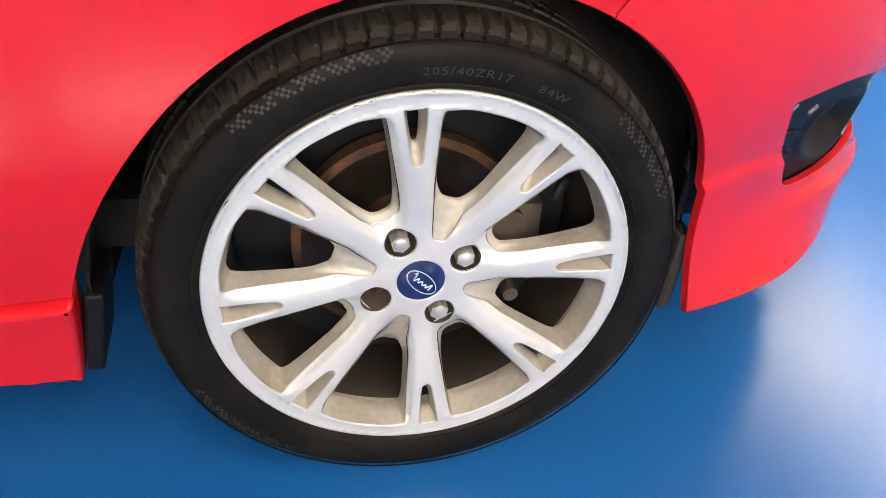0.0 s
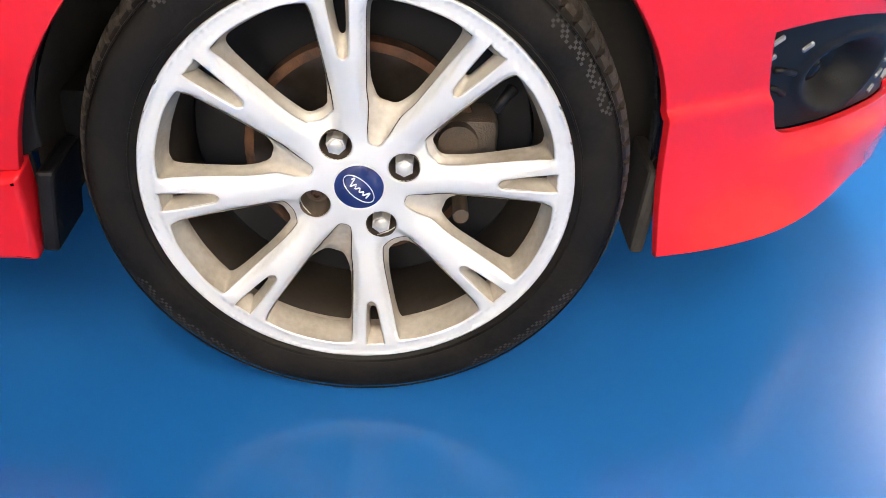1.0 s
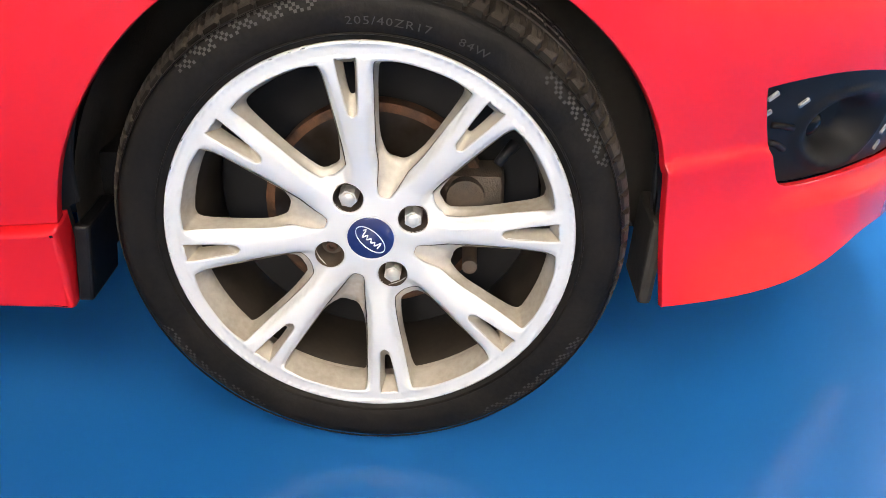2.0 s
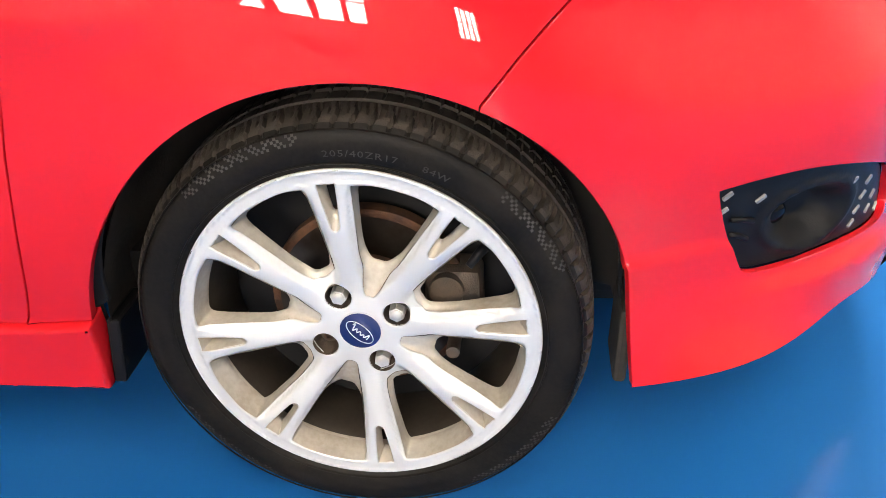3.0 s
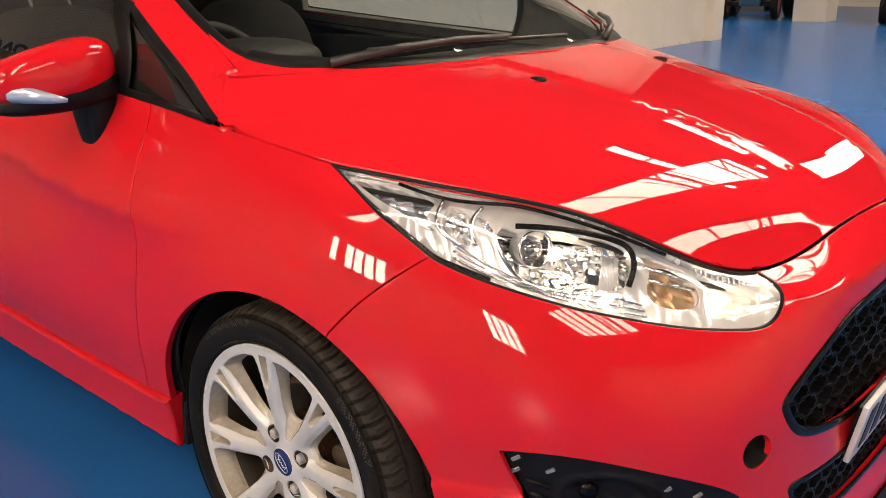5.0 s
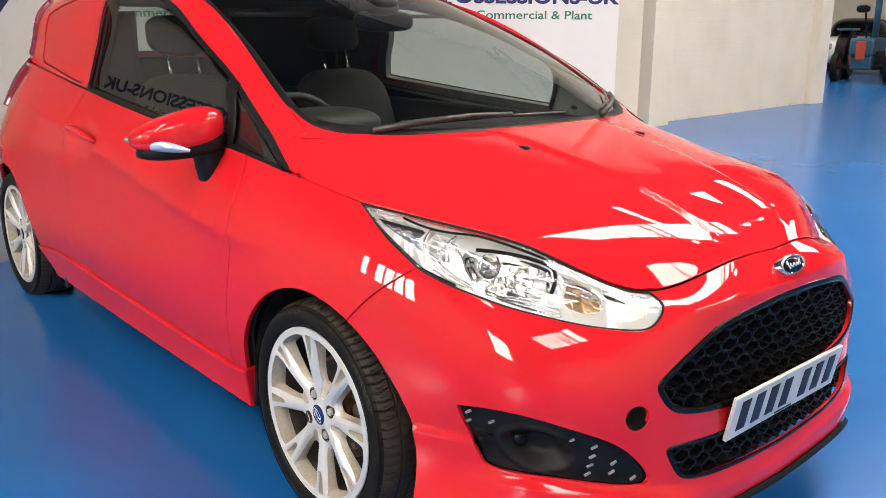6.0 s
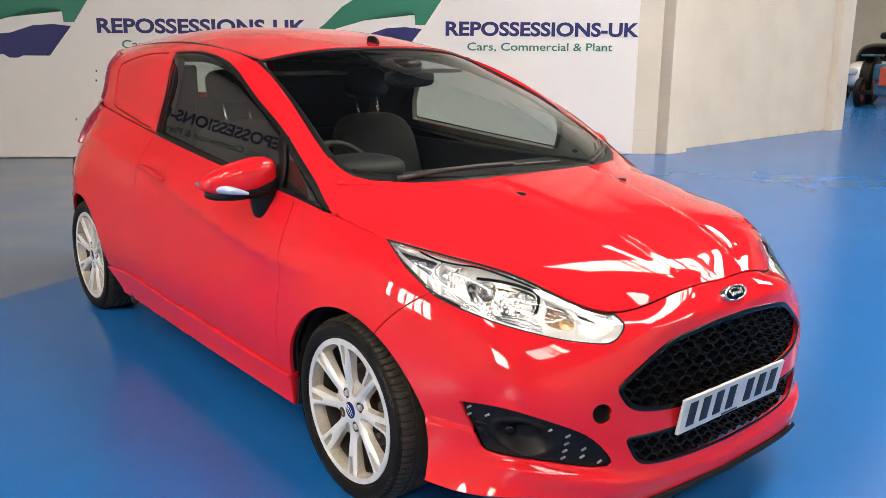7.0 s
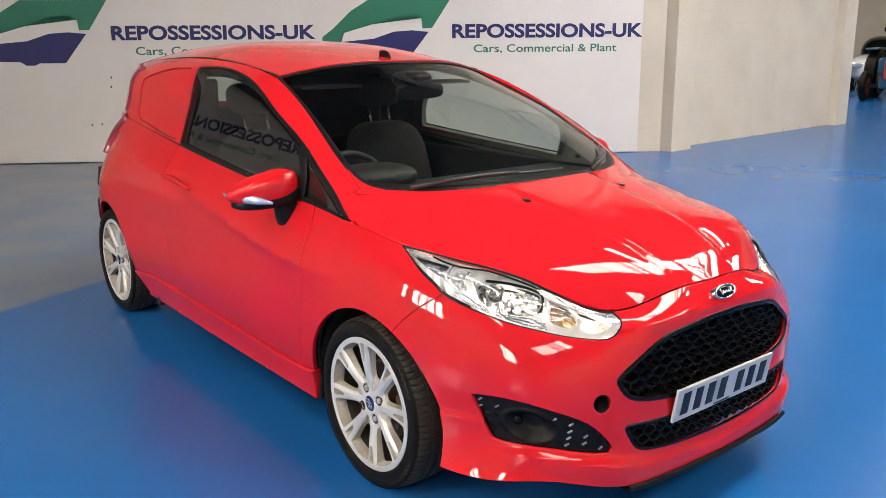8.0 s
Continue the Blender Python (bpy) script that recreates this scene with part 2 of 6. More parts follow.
# Lower body, right half, from the middle of the nose round the corner to the middle of the tail; y is the half width.
RAIL_FOOT = [(.795, 0, .18), (.788, .22, .18), (.752, .445, .184), (.645, .602, .207), (.50, .725, .194), (.28, .787, .19), (0, .80, .19),
             (-.45, .797, .183), (-1.2, .80, .187), (-2.0, .80, .195), (-2.55, .80, .20), (-2.95, .72, .24), (-3.10, .40, .25), (-3.13, 0, .25)]
RAIL_LOW = [(.792, 0, .30), (.784, .22, .30), (.752, .43, .30), (.640, .588, .30), (.48, .69, .305), (.27, .780, .31), (0, .818, .31),
            (-.45, .815, .29), (-1.2, .82, .295), (-2.0, .825, .30), (-2.55, .83, .32), (-2.97, .74, .35), (-3.13, .42, .36), (-3.17, 0, .36)]
RAIL_MID = [(.787, 0, .44), (.779, .22, .44), (.748, .43, .445), (.645, .61, .45), (.45, .728, .45), (.26, .797, .45), (0, .838, .455),
            (-.45, .848, .44), (-1.2, .856, .44), (-2.0, .857, .45), (-2.55, .845, .48), (-2.92, .72, .50), (-3.15, .43, .50), (-3.19, 0, .50)]
RAIL_WIDE = [(.785, 0, .56), (.775, .22, .56), (.738, .42, .565), (.62, .605, .575), (.42, .732, .58), (.21, .808, .60), (0, .835, .63),
             (-.45, .850, .60), (-1.2, .850, .61), (-2.0, .849, .63), (-2.55, .838, .67), (-2.91, .705, .70), (-3.07, .40, .70), (-3.17, 0, .70)]
RAIL_LAMP = [(.778, 0, .665), (.765, .22, .662), (.708, .405, .652), (.555, .585, .675), (.375, .70, .71), (.18, .770, .745), (0, .792, .77),
             (-.45, .836, .76), (-1.2, .837, .79), (-2.0, .833, .83), (-2.55, .785, .86), (-2.86, .650, .88), (-3.02, .38, .88), (-3.11, 0, .88)]
RAIL_BELT = [(.727, 0, .728), (.708, .2, .718), (.643, .40, .686), (.49, .552, .768), (.305, .645, .808), (.125, .697, .824), (0, .730, .842),
             (-.45, .763, .900), (-1.2, .743, .949), (-2.0, .70, 1.01), (-2.55, .66, 1.055), (-2.88, .57, 1.07), (-2.98, .35, 1.08), (-3.0, 0, 1.09)]


def ease(x):
    x = np.clip(x, 0, 1)
    return x * x * (3 - 2 * x)


class Body(Patch):
    """The rails' surface with the pressed shoulder line, the bumper's chin roll and the skirt step."""

    fold = 0.07

    def at(self, u, v):
        u, v = np.atleast_1d(np.asarray(u, float)), np.atleast_1d(np.asarray(v, float))
        plain = Patch(self.net)
        p, n = plain.at(u, v), plain.normal(u, v)
        line = np.interp(u, [6.2, 6.6, 6.97, 7.33, 7.7, 8.11, 8.6, 9.28, 10], [3.40, 3.50, 3.61, 3.76, 3.91, 4.06, 4.195, 4.30, 4.37])
        d = v - line
        ridge = 0.014 * np.where(d > 0, np.exp(-(d / 0.42) ** 2), np.exp(-(np.abs(d) / 0.15) ** 1.3)) * ease((u - 6.2) / 0.8) * ease((10.2 - u) / 0.6)
        chin = np.interp(u, [0, 1.5, 2.5, 3.5, 4.8], [0.25, 0.45, 0.70, 0.78, 0.72])
        d = v - chin
        roll = np.where(d > 0, np.exp(-(d / 0.20) ** 2), np.exp(-(d / 0.55) ** 2)) * (0.010 + 0.009 * ease((u - 1.2) / 1.0)) * ease((4.5 - u) / 1.3)
        step = 0.008 * ease((1.46 - v) / self.fold) * ease((u - 2.9) / 1.2) * ease((5.2 - u) / 0.3)
        lens = 0.012 * np.exp(-((v - 4.55) / 0.32) ** 2) * ease((u - 2.2) / 0.7) * ease((5.4 - u) / 1.2)
        crease = 0.0105 * np.exp(-np.sqrt((v - 4.0) ** 2 + 0.0012) / 0.5) * ease((2.05 - u) / 0.5)
        well = -0.013 * np.exp(-(((u - 8.31) / 0.15) ** 2 + ((v - 4.20) / 0.27) ** 2) ** 2)
        return p + n * (ridge + roll + step + lens + crease + well)[:, None]


class Unfolded(Body):
    """The same with the skirt step spread out, for what is set into the bumper."""

    fold = 0.7


INSET = Unfolded([RAIL_FOOT, RAIL_LOW, RAIL_MID, RAIL_WIDE, RAIL_LAMP, RAIL_BELT])
BODY = Body([RAIL_FOOT, RAIL_LOW, RAIL_MID, RAIL_WIDE, RAIL_LAMP, RAIL_BELT])

# Greenhouse side: from the foot of the windscreen pillar to the tail, belt below, roof edge above.
CABIN_BELT = [(-.165, .752, .872), (-.45, .763, .905), (-1.0, .748, .940), (-1.6, .727, .984), (-2.2, .690, 1.030), (-2.65, .645, 1.062), (-2.90, .55, 1.072)]
CABIN_LOW = [(-.230, .744, .908), (-.50, .750, 1.000), (-1.05, .721, 1.08), (-1.63, .696, 1.12), (-2.2, .664, 1.14), (-2.62, .624, 1.15), (-2.87, .547, 1.15)]
CABIN_HIGH = [(-.262, .722, .935), (-.60, .712, 1.112), (-1.08, .680, 1.240), (-1.64, .655, 1.290), (-2.2, .628, 1.290), (-2.61, .590, 1.275), (-2.85, .52, 1.260)]
CABIN_TOP = [(-.25, .685, .950), (-.63, .624, 1.165), (-1.06, .554, 1.322), (-1.65, .540, 1.378), (-2.2, .525, 1.374), (-2.60, .50, 1.353), (-2.84, .47, 1.333)]
CABIN = Patch([CABIN_BELT, CABIN_LOW, CABIN_HIGH, CABIN_TOP])


class Pane(Patch):
    """The door glass: flat, leaning in."""

    def at(self, u, v):
        p = Patch.at(self, u, v)
        p[:, 1] = np.minimum(0.956 + 0.034 * p[:, 0] - 0.193 * p[:, 2], p[:, 1] + 0.012)
        return p


PANE = Pane(CABIN.net)

# Bonnet, windscreen and roof: rails run across the car's half, from the middle line outwards.
class Hood(Patch):
    """The bonnet with a raised middle between two soft pressed lines."""

    def at(self, u, v):
        u, v = np.atleast_1d(np.asarray(u, float)), np.atleast_1d(np.asarray(v, float))
        p = Patch.at(self, u, v)
        # the outer edge follows the lamp and wing line
        edge = spline_at(np.array(RAIL_BELT), np.interp(v, [0, 1, 2, 3, 4, 5], [1.98, 2.95, 4.10, 5.50, 6.35, 6.6])) + [0, 0, 0.003]
        own = Patch.at(self, np.full_like(u, 2.0), v)
        p += (edge - own) * (ease((u / 2) ** 2) * ease((4.6 - v) / 0.6))[:, None]
        # the front edge follows the bumper's top
        lead = spline_at(np.array(RAIL_BELT), np.clip(u * 0.99, 0, 2)) + [0, 0, 0.003]
        zero = np.zeros_like(v)
        corner = spline_at(np.array(RAIL_BELT), zero + 1.98) + [0, 0, 0.003] - Patch.at(self, zero + 2.0, zero)
        here = Patch.at(self, u, zero) + corner * ease((u / 2) ** 2)[:, None]
        p += (lead - here) * ease((0.55 - v) / 0.55)[:, None]
        p[:, 2] += 0.005 * ease((0.155 + 0.02 * np.asarray(v) - p[:, 1]) / 0.030) * ease((np.asarray(v) - 0.1) / 0.6) * ease((5.2 - np.asarray(v)) / 0.8)
        return p


BONNET = Hood([
    [(.727, 0, .731), (.710, .2, .724), (.647, .397, .690)],
    [(.60, 0, .802), (.59, .29, .797), (.495, .550, .771)],
    [(.42, 0, .866), (.41, .33, .858), (.285, .648, .814)],
    [(.22, 0, .915), (.20, .35, .902), (.06, .706, .836)],
    [(.06, 0, .946), (.04, .38, .934), (-.155, .742, .873)],
    [(-.01, 0, .958), (-.05, .37, .957), (-.245, .690, .944)],
])
SCREEN = Patch([
    [(0, 0, .956), (-.045, .35, .957), (-.235, .664, .953)],
    [(-.46, 0, 1.19), (-.49, .32, 1.185), (-.62, .612, 1.158)],
    [(-.93, 0, 1.368), (-.955, .29, 1.358), (-1.04, .542, 1.314)],
])
ROOF = Patch([
    [(-.93, 0, 1.374), (-.955, .29, 1.364), (-1.03, .538, 1.319)],
    [(-1.6, 0, 1.450), (-1.6, .29, 1.438), (-1.62, .53, 1.378)],
    [(-2.3, 0, 1.445), (-2.3, .28, 1.432), (-2.25, .512, 1.372)],
    [(-2.95, 0, 1.395), (-2.92, .26, 1.382), (-2.84, .46, 1.335)],
])


# ---- mesh helpers ----
def put(name, verts, faces, mat, parent=None, label="", normals=None, smooth=True):
    me = bpy.data.meshes.new(name)
    me.from_pydata([tuple(map(float, v)) for v in verts], [], [tuple(map(int, f)) for f in faces])
    me.materials.append(mat)
    if smooth:
        me.shade_smooth()
    if normals is not None:
        me.normals_split_custom_set_from_vertices([tuple(map(float, n)) for n in normals])
    ob = new(name, me)
    if parent is not None:
        ob.parent = parent
    return tagged(ob, label) if label else ob


def part(name, bm, mat, parent=None, label="", smooth=None):
    me = bpy.data.meshes.new(name)
    if smooth is not None:
        for f in bm.faces:
            f.smooth = True
    bm.to_mesh(me)
    bm.free()
    if smooth is not None:
        me.set_sharp_from_angle(angle=radians(smooth))
    me.materials.append(mat)
    ob = new(name, me)
    if parent is not None:
        ob.parent = parent
    return tagged(ob, label) if label else ob


def thing(name, label, category, group="", at=(0, 0, 0)):
    ob = new(name)
    ob.location = at
    return tagged(ob, label, category, group)


def box(bm, x0, x1, y0, y1, z0, z1, bevel=0.0):
    m = Matrix.LocRotScale(((x0 + x1) / 2, (y0 + y1) / 2, (z0 + z1) / 2), None, (abs(x1 - x0), abs(y1 - y0), abs(z1 - z0)))
    made = bmesh.ops.create_cube(bm, size=1, matrix=m)
    if bevel:
        edges = list({e for v in made["verts"] for e in v.link_edges})
        bmesh.ops.bevel(bm, geom=edges, offset=bevel, segments=2, affect="EDGES", profile=0.5)
    return bm


def lathe(profile, n=96, axis="y", closed=False):
    """Verts and faces of a profile of (radius, along) turned about an axis."""
    a = np.arange(n) * 2 * np.pi / n
    verts = []
    for r, h in profile:
        for t in a:
            c, s = r * np.cos(t), r * np.sin(t)
            verts.append((c, h, s) if axis == "y" else (c, s, h) if axis == "z" else (h, c, s))
    faces = []
    rows = len(profile)
    for k in range(rows if closed else rows - 1):
        for i in range(n):
            j = (i + 1) % n
            k2 = (k + 1) % rows
            faces.append((k * n + i, k * n + j, k2 * n + j, k2 * n + i))
    return verts, faces


def turned(name, profile, mat, parent, label="", n=96, axis="y", smooth=35, closed=False, at=(0, 0, 0)):
    v, f = lathe(profile, n, axis, closed)
    v = [(p[0] + at[0], p[1] + at[1], p[2] + at[2]) for p in v]
    me = bpy.data.meshes.new(name)
    me.from_pydata(v, [], f)
    bm = bmesh.new()
    bm.from_mesh(me)
    bmesh.ops.recalc_face_normals(bm, faces=bm.faces)
    bpy.data.meshes.remove(me)
    return part(name, bm, mat, parent, label, smooth)


def tube(name, points, radius, mat, parent, label="", n=10, closed=False):
    """A round bar along a smooth line; radius may be a list along it."""
    pts = [Vector(p) for p in points]
    count = len(pts)
    verts, faces = [], []
    for k, p in enumerate(pts):
        a, b = pts[(k - 1) % count if closed else max(k - 1, 0)], pts[(k + 1) % count if closed else min(k + 1, count - 1)]
        d = (b - a).normalized()
        side = d.cross(Vector((0, 0, 1)) if abs(d.z) < 0.95 else Vector((1, 0, 0))).normalized()
        up = side.cross(d)
        r = radius[k] if isinstance(radius, (list, tuple)) else radius
        verts += [p + r * (math.cos(t) * side + math.sin(t) * up) for t in (2 * math.pi * i / n for i in range(n))]
    for k in range(count if closed else count - 1):
        for i in range(n):
            j, k2 = (i + 1) % n, (k + 1) % count
            faces.append((k * n + i, k * n + j, k2 * n + j, k2 * n + i))
    if not closed:
        faces += [tuple(range(n - 1, -1, -1)), tuple((count - 1) * n + i for i in range(n))]
    return put(name, verts, faces, mat, parent, label)


def curve2(points, step=0.05):
    """A smooth line through points of any dimension, resampled."""
    points = np.array(points, float)
    if len(points) == 2:
        n = max(2, int(np.linalg.norm(points[1] - points[0]) / step) + 1)
        return points[0] + np.linspace(0, 1, n)[:, None] * (points[1] - points[0])
    length = np.linalg.norm(np.diff(points, axis=0), axis=1).sum()
    return spline_at(points, np.linspace(0, len(points) - 1, max(len(points) * 3, int(length / step) + 1)))


def outline(*runs, step=0.05):
    """A closed loop from smooth runs with corners between them."""
    loop = []
    for run in runs:
        for p in curve2(run, step):
            if not loop or np.linalg.norm(p - loop[-1]) > step * 0.15:
                loop.append(p)
    if np.linalg.norm(loop[0] - loop[-1]) < step * 0.15:
        loop.pop()
    return np.array(loop)


def inside(loop, pts):
    x, y = pts[:, 0][:, None], pts[:, 1][:, None]
    a, b = loop, np.roll(loop, -1, 0)
    cross = ((a[:, 1] > y) != (b[:, 1] > y)) & (x < (b[:, 0] - a[:, 0]) * (y - a[:, 1]) / (b[:, 1] - a[:, 1] + 1e-12) + a[:, 0])
    return cross.sum(1) % 2 == 1


def near(loop, pts, far):
    """Whether each point lies within far of the loop's own points."""
    out = np.zeros(len(pts), bool)
    for k in range(0, len(pts), 4000):
        d = pts[k:k + 4000, None, :] - loop[None]
        out[k:k + 4000] = (d**2).sum(2).min(1) < far**2
    return out


def trim(surface, loop, holes=(), cell=(0.03, 0.03), scale=(1.0, 1.0), gap=0.0, lip=0.0025, deep=0.012, lift=0.0, side=-1, open_middle=False, draft=0.0, off=0.55):
    """A trimmed piece of a patch: (verts, faces, normals). Its edges are rounded over and turned in by deep metres."""
    from mathutils import geometry
    scale = np.array(scale)
    loops = [np.array(loop) * scale] + [np.array(h) * scale for h in holes]
    lo, hi = loops[0].min(0), loops[0].max(0)
    gx, gy = np.meshgrid(np.arange(lo[0], hi[0], cell[0]) + cell[0] / 2, np.arange(lo[1], hi[1], cell[1]) + cell[1] / 2)
    gx[1::2] += cell[0] / 2
    grid = np.stack([gx.ravel(), gy.ravel()], 1)
    ok = inside(loops[0], grid)
    for h in loops[1:]:
        ok &= ~inside(h, grid)
    for h in loops:
        ok &= ~near(h, grid, min(cell) * off)
    grid = grid[ok]
    pts = np.concatenate(loops + [grid])
    edges, start = [], 0
    for h in loops:
        edges += [(start + i, start + (i + 1) % len(h)) for i in range(len(h))]
        start += len(h)
    got = geometry.delaunay_2d_cdt([Vector(p) for p in pts], edges, [], 0, 1e-7)
    flat, tris = np.array([tuple(v) for v in got[0]]), np.array([f for f in got[2] if len(f) == 3])
    mid = flat[tris].mean(1)
    keep = inside(loops[0], mid)
    for h in loops[1:]:
        keep &= ~inside(h, mid)
    tris = tris[keep]
    uv = flat / scale
    P, N = surface.at(uv[:, 0], uv[:, 1]), surface.normal(uv[:, 0], uv[:, 1])
    if side < 0:
        P, N = P * [1, -1, 1], N * [1, -1, 1]
    # make all faces look outwards, as the normals do
    f0 = np.cross(P[tris[:, 1]] - P[tris[:, 0]], P[tris[:, 2]] - P[tris[:, 0]])
    if (f0 * N[tris[:, 0]]).sum() < 0:
        tris = tris[:, ::-1]
    P = P + N * lift
    count = {}
    for t in tris:
        for a, b in ((t[0], t[1]), (t[1], t[2]), (t[2], t[0])):
            count[(a, b)] = count.get((a, b), 0) + 1
    rim = [(a, b) for a, b in count if (b, a) not in count]
    if open_middle:
        rim = [(a, b) for a, b in rim if not (abs(P[a, 1]) < 2e-3 and abs(P[b, 1]) < 2e-3)]
    out = np.zeros_like(P)
    for a, b in rim:
        d = P[b] - P[a]
        for k in (a, b):
            o = np.cross(d, N[k])
            out[k] += o / (np.linalg.norm(o) + 1e-9)
    ln = np.linalg.norm(out, axis=1, keepdims=True)
    on = ln[:, 0] > 0.2
    out[on] = out[on] / ln[on]
    if open_middle:
        out[np.abs(P[:, 1]) < 2e-3, 1] = 0
    P[on] -= out[on] * (gap + lip)
    index = {k: i for i, k in enumerate(np.where(on)[0])}
    ids = np.where(on)[0]
    n0 = len(P)
    rings = [P[ids] + out[ids] * lip * 0.7 - N[ids] * lip * 0.3, P[ids] + out[ids] * lip - N[ids] * lip,
             P[ids] + out[ids] * (lip + draft) - N[ids] * (deep + lip)]
    ring_n = [N[ids] + out[ids], out[ids] + 0.1 * N[ids], out[ids] + 0.001]
    verts, norms, faces = [P], [N], [tuple(t) for t in tris]
    for r, rn in zip(rings, ring_n):
        verts.append(r)
        norms.append(rn / np.linalg.norm(rn, axis=1, keepdims=True))
    m = len(ids)
    for a, b in rim:
        if a not in index or b not in index:
            continue
        i, j = index[a], index[b]
        faces += [(b, a, n0 + i, n0 + j), (n0 + j, n0 + i, n0 + m + i, n0 + m + j), (n0 + m + j, n0 + m + i, n0 + 2 * m + i, n0 + 2 * m + j)]
    return np.concatenate(verts), faces, np.concatenate(norms)


def mirrored(piece):
    v, f, n = piece
    return v * [1, -1, 1], [tuple(reversed(q)) for q in f], n * [1, -1, 1]


def both(piece):
    """A piece and its mirror image as one mesh."""
    v, f, n = piece
    v2, f2, n2 = mirrored(piece)
    k = len(v)
    return np.concatenate([v, v2]), list(f) + [tuple(i + k for i in q) for q in f2], np.concatenate([n, n2])


def arch_run(cx, r0, a0, a1, patch, guess, n=40, cz=0.29, flare=0.0):
    """The uv line of a wheel arch: a circle seen from the side, found on the patch."""
    run, (u, v) = [], guess
    for a in np.linspace(a0, a1, n):
        r = r0 + flare * max(0.0, (a - 140) / 38) ** 2
        x, z = cx + r * math.cos(radians(a)), cz + r * math.sin(radians(a))
        for _ in range(12):
            e = 0.01
            p = patch.at([u, u + e, u], [v, v, v + e])
            J = np.array([[p[1, 0] - p[0, 0], p[2, 0] - p[0, 0]], [p[1, 2] - p[0, 2], p[2, 2] - p[0, 2]]]) / e
            du, dv = np.linalg.solve(J, [x - p[0, 0], z - p[0, 2]])
            u, v = u + np.clip(du, -0.5, 0.5), float(np.clip(v + np.clip(dv, -0.5, 0.5), -0.3, 5))
        run.append((u, v))
    return run


# ---- the car ----
SC = (0.25, 0.12)
car = thing("hatchback_van", "glossy red three-door hatchback van with silver alloy wheels", "car")

LAMP_FOOT = [(5.60, 5.0), (5.14, 4.66), (4.81, 4.35), (4.58, 4.17), (4.38, 4.0)]
LAMP_LOW = [(4.38, 4.0), (4.24, 3.94), (3.97, 3.87), (3.67, 3.82), (3.38, 3.77), (3.08, 3.73), (2.75, 3.66), (2.47, 3.62), (2.27, 3.61), (2.11, 3.74), (1.98, 4.10), (1.92, 4.5), (1.90, 5.0)]
SEAM = [(4.38, 4.0), (4.70, 3.61), (4.99, 3.25), (5.31, 2.855)]
DOOR_FRONT = [(6.985, 1.04), (6.96, 1.2), (6.90, 1.95), (6.86, 2.7), (6.825, 3.375), (6.83, 3.8), (6.845, 4.2), (6.865, 4.7), (6.90, 5.0)]
DOOR_BACK = [(8.62, 5.0), (8.55, 4.3), (8.52, 3.4), (8.49, 2.4), (8.42, 1.22)]
ARCH_FRONT = arch_run(0.006, 0.327, 62.5, 14.5, BODY, (5.31, 2.85), cz=0.292)
ARCH_BACK = arch_run(0.006, 0.327, 62.5, 178, BODY, (5.31, 2.85), 60, cz=0.292, flare=0.023)
ARCH_REAR = arch_run(-2.483, 0.330, 176, 3, BODY, (10.6, 1.4), 70)
SILL = [ARCH_BACK[-1], (6.985, 1.04), (7.4, 1.07), (7.9, 1.13), (8.42, 1.22), (8.8, 1.27), ARCH_REAR[-1]]


def body_piece(loop, holes=(), **kw):
    kw = {"cell": (0.018, 0.014), "scale": SC, "gap": 0.0010, "lip": 0.0016, **kw}
    return trim(BODY, loop, holes, **kw)


def panel(name, label, piece, mat=PAINT, parent=None):
    v, f, n = piece
    return put(name, v, f, mat, car if parent is None else parent, label, n)


# wings, doors, quarters and sills, right and left
wing = body_piece(outline(SEAM, ARCH_BACK, SILL[:2], DOOR_FRONT, [(6.90, 5.0), (5.60, 5.0)], LAMP_FOOT))
door = body_piece(outline(DOOR_FRONT, [(6.90, 5.0), (8.62, 5.0)], DOOR_BACK, SILL[4:0:-1]), cell=(0.016, 0.012))
quarter = body_piece(outline([(8.62, 5.0), (10, 5.0), (13, 5.0)], [(13, 5.0), (13, 0)], [(13, 0), (11.2, 0)], [(11.2, 0), (10.75, 0.3), ARCH_REAR[0]], ARCH_REAR, SILL[6:3:-1], DOOR_BACK[::-1]), open_middle=True)
sill = body_piece(outline(SILL, [ARCH_REAR[-1], (9.05, 0.35), (9.03, 0.0)], [(9.03, 0), (6.835, 0)], [(6.835, 0), (6.825, 0.5), ARCH_BACK[-1]]), lift=0.012, deep=0.03, lip=0.008)
for flip, word in ((lambda p: p, ""), (mirrored, "")):
    panel("front_wing", "", flip(wing))
    panel("door_panel", "", flip(door))
    panel("rear_quarter", "", flip(quarter))
    panel("side_skirt", "", flip(sill))

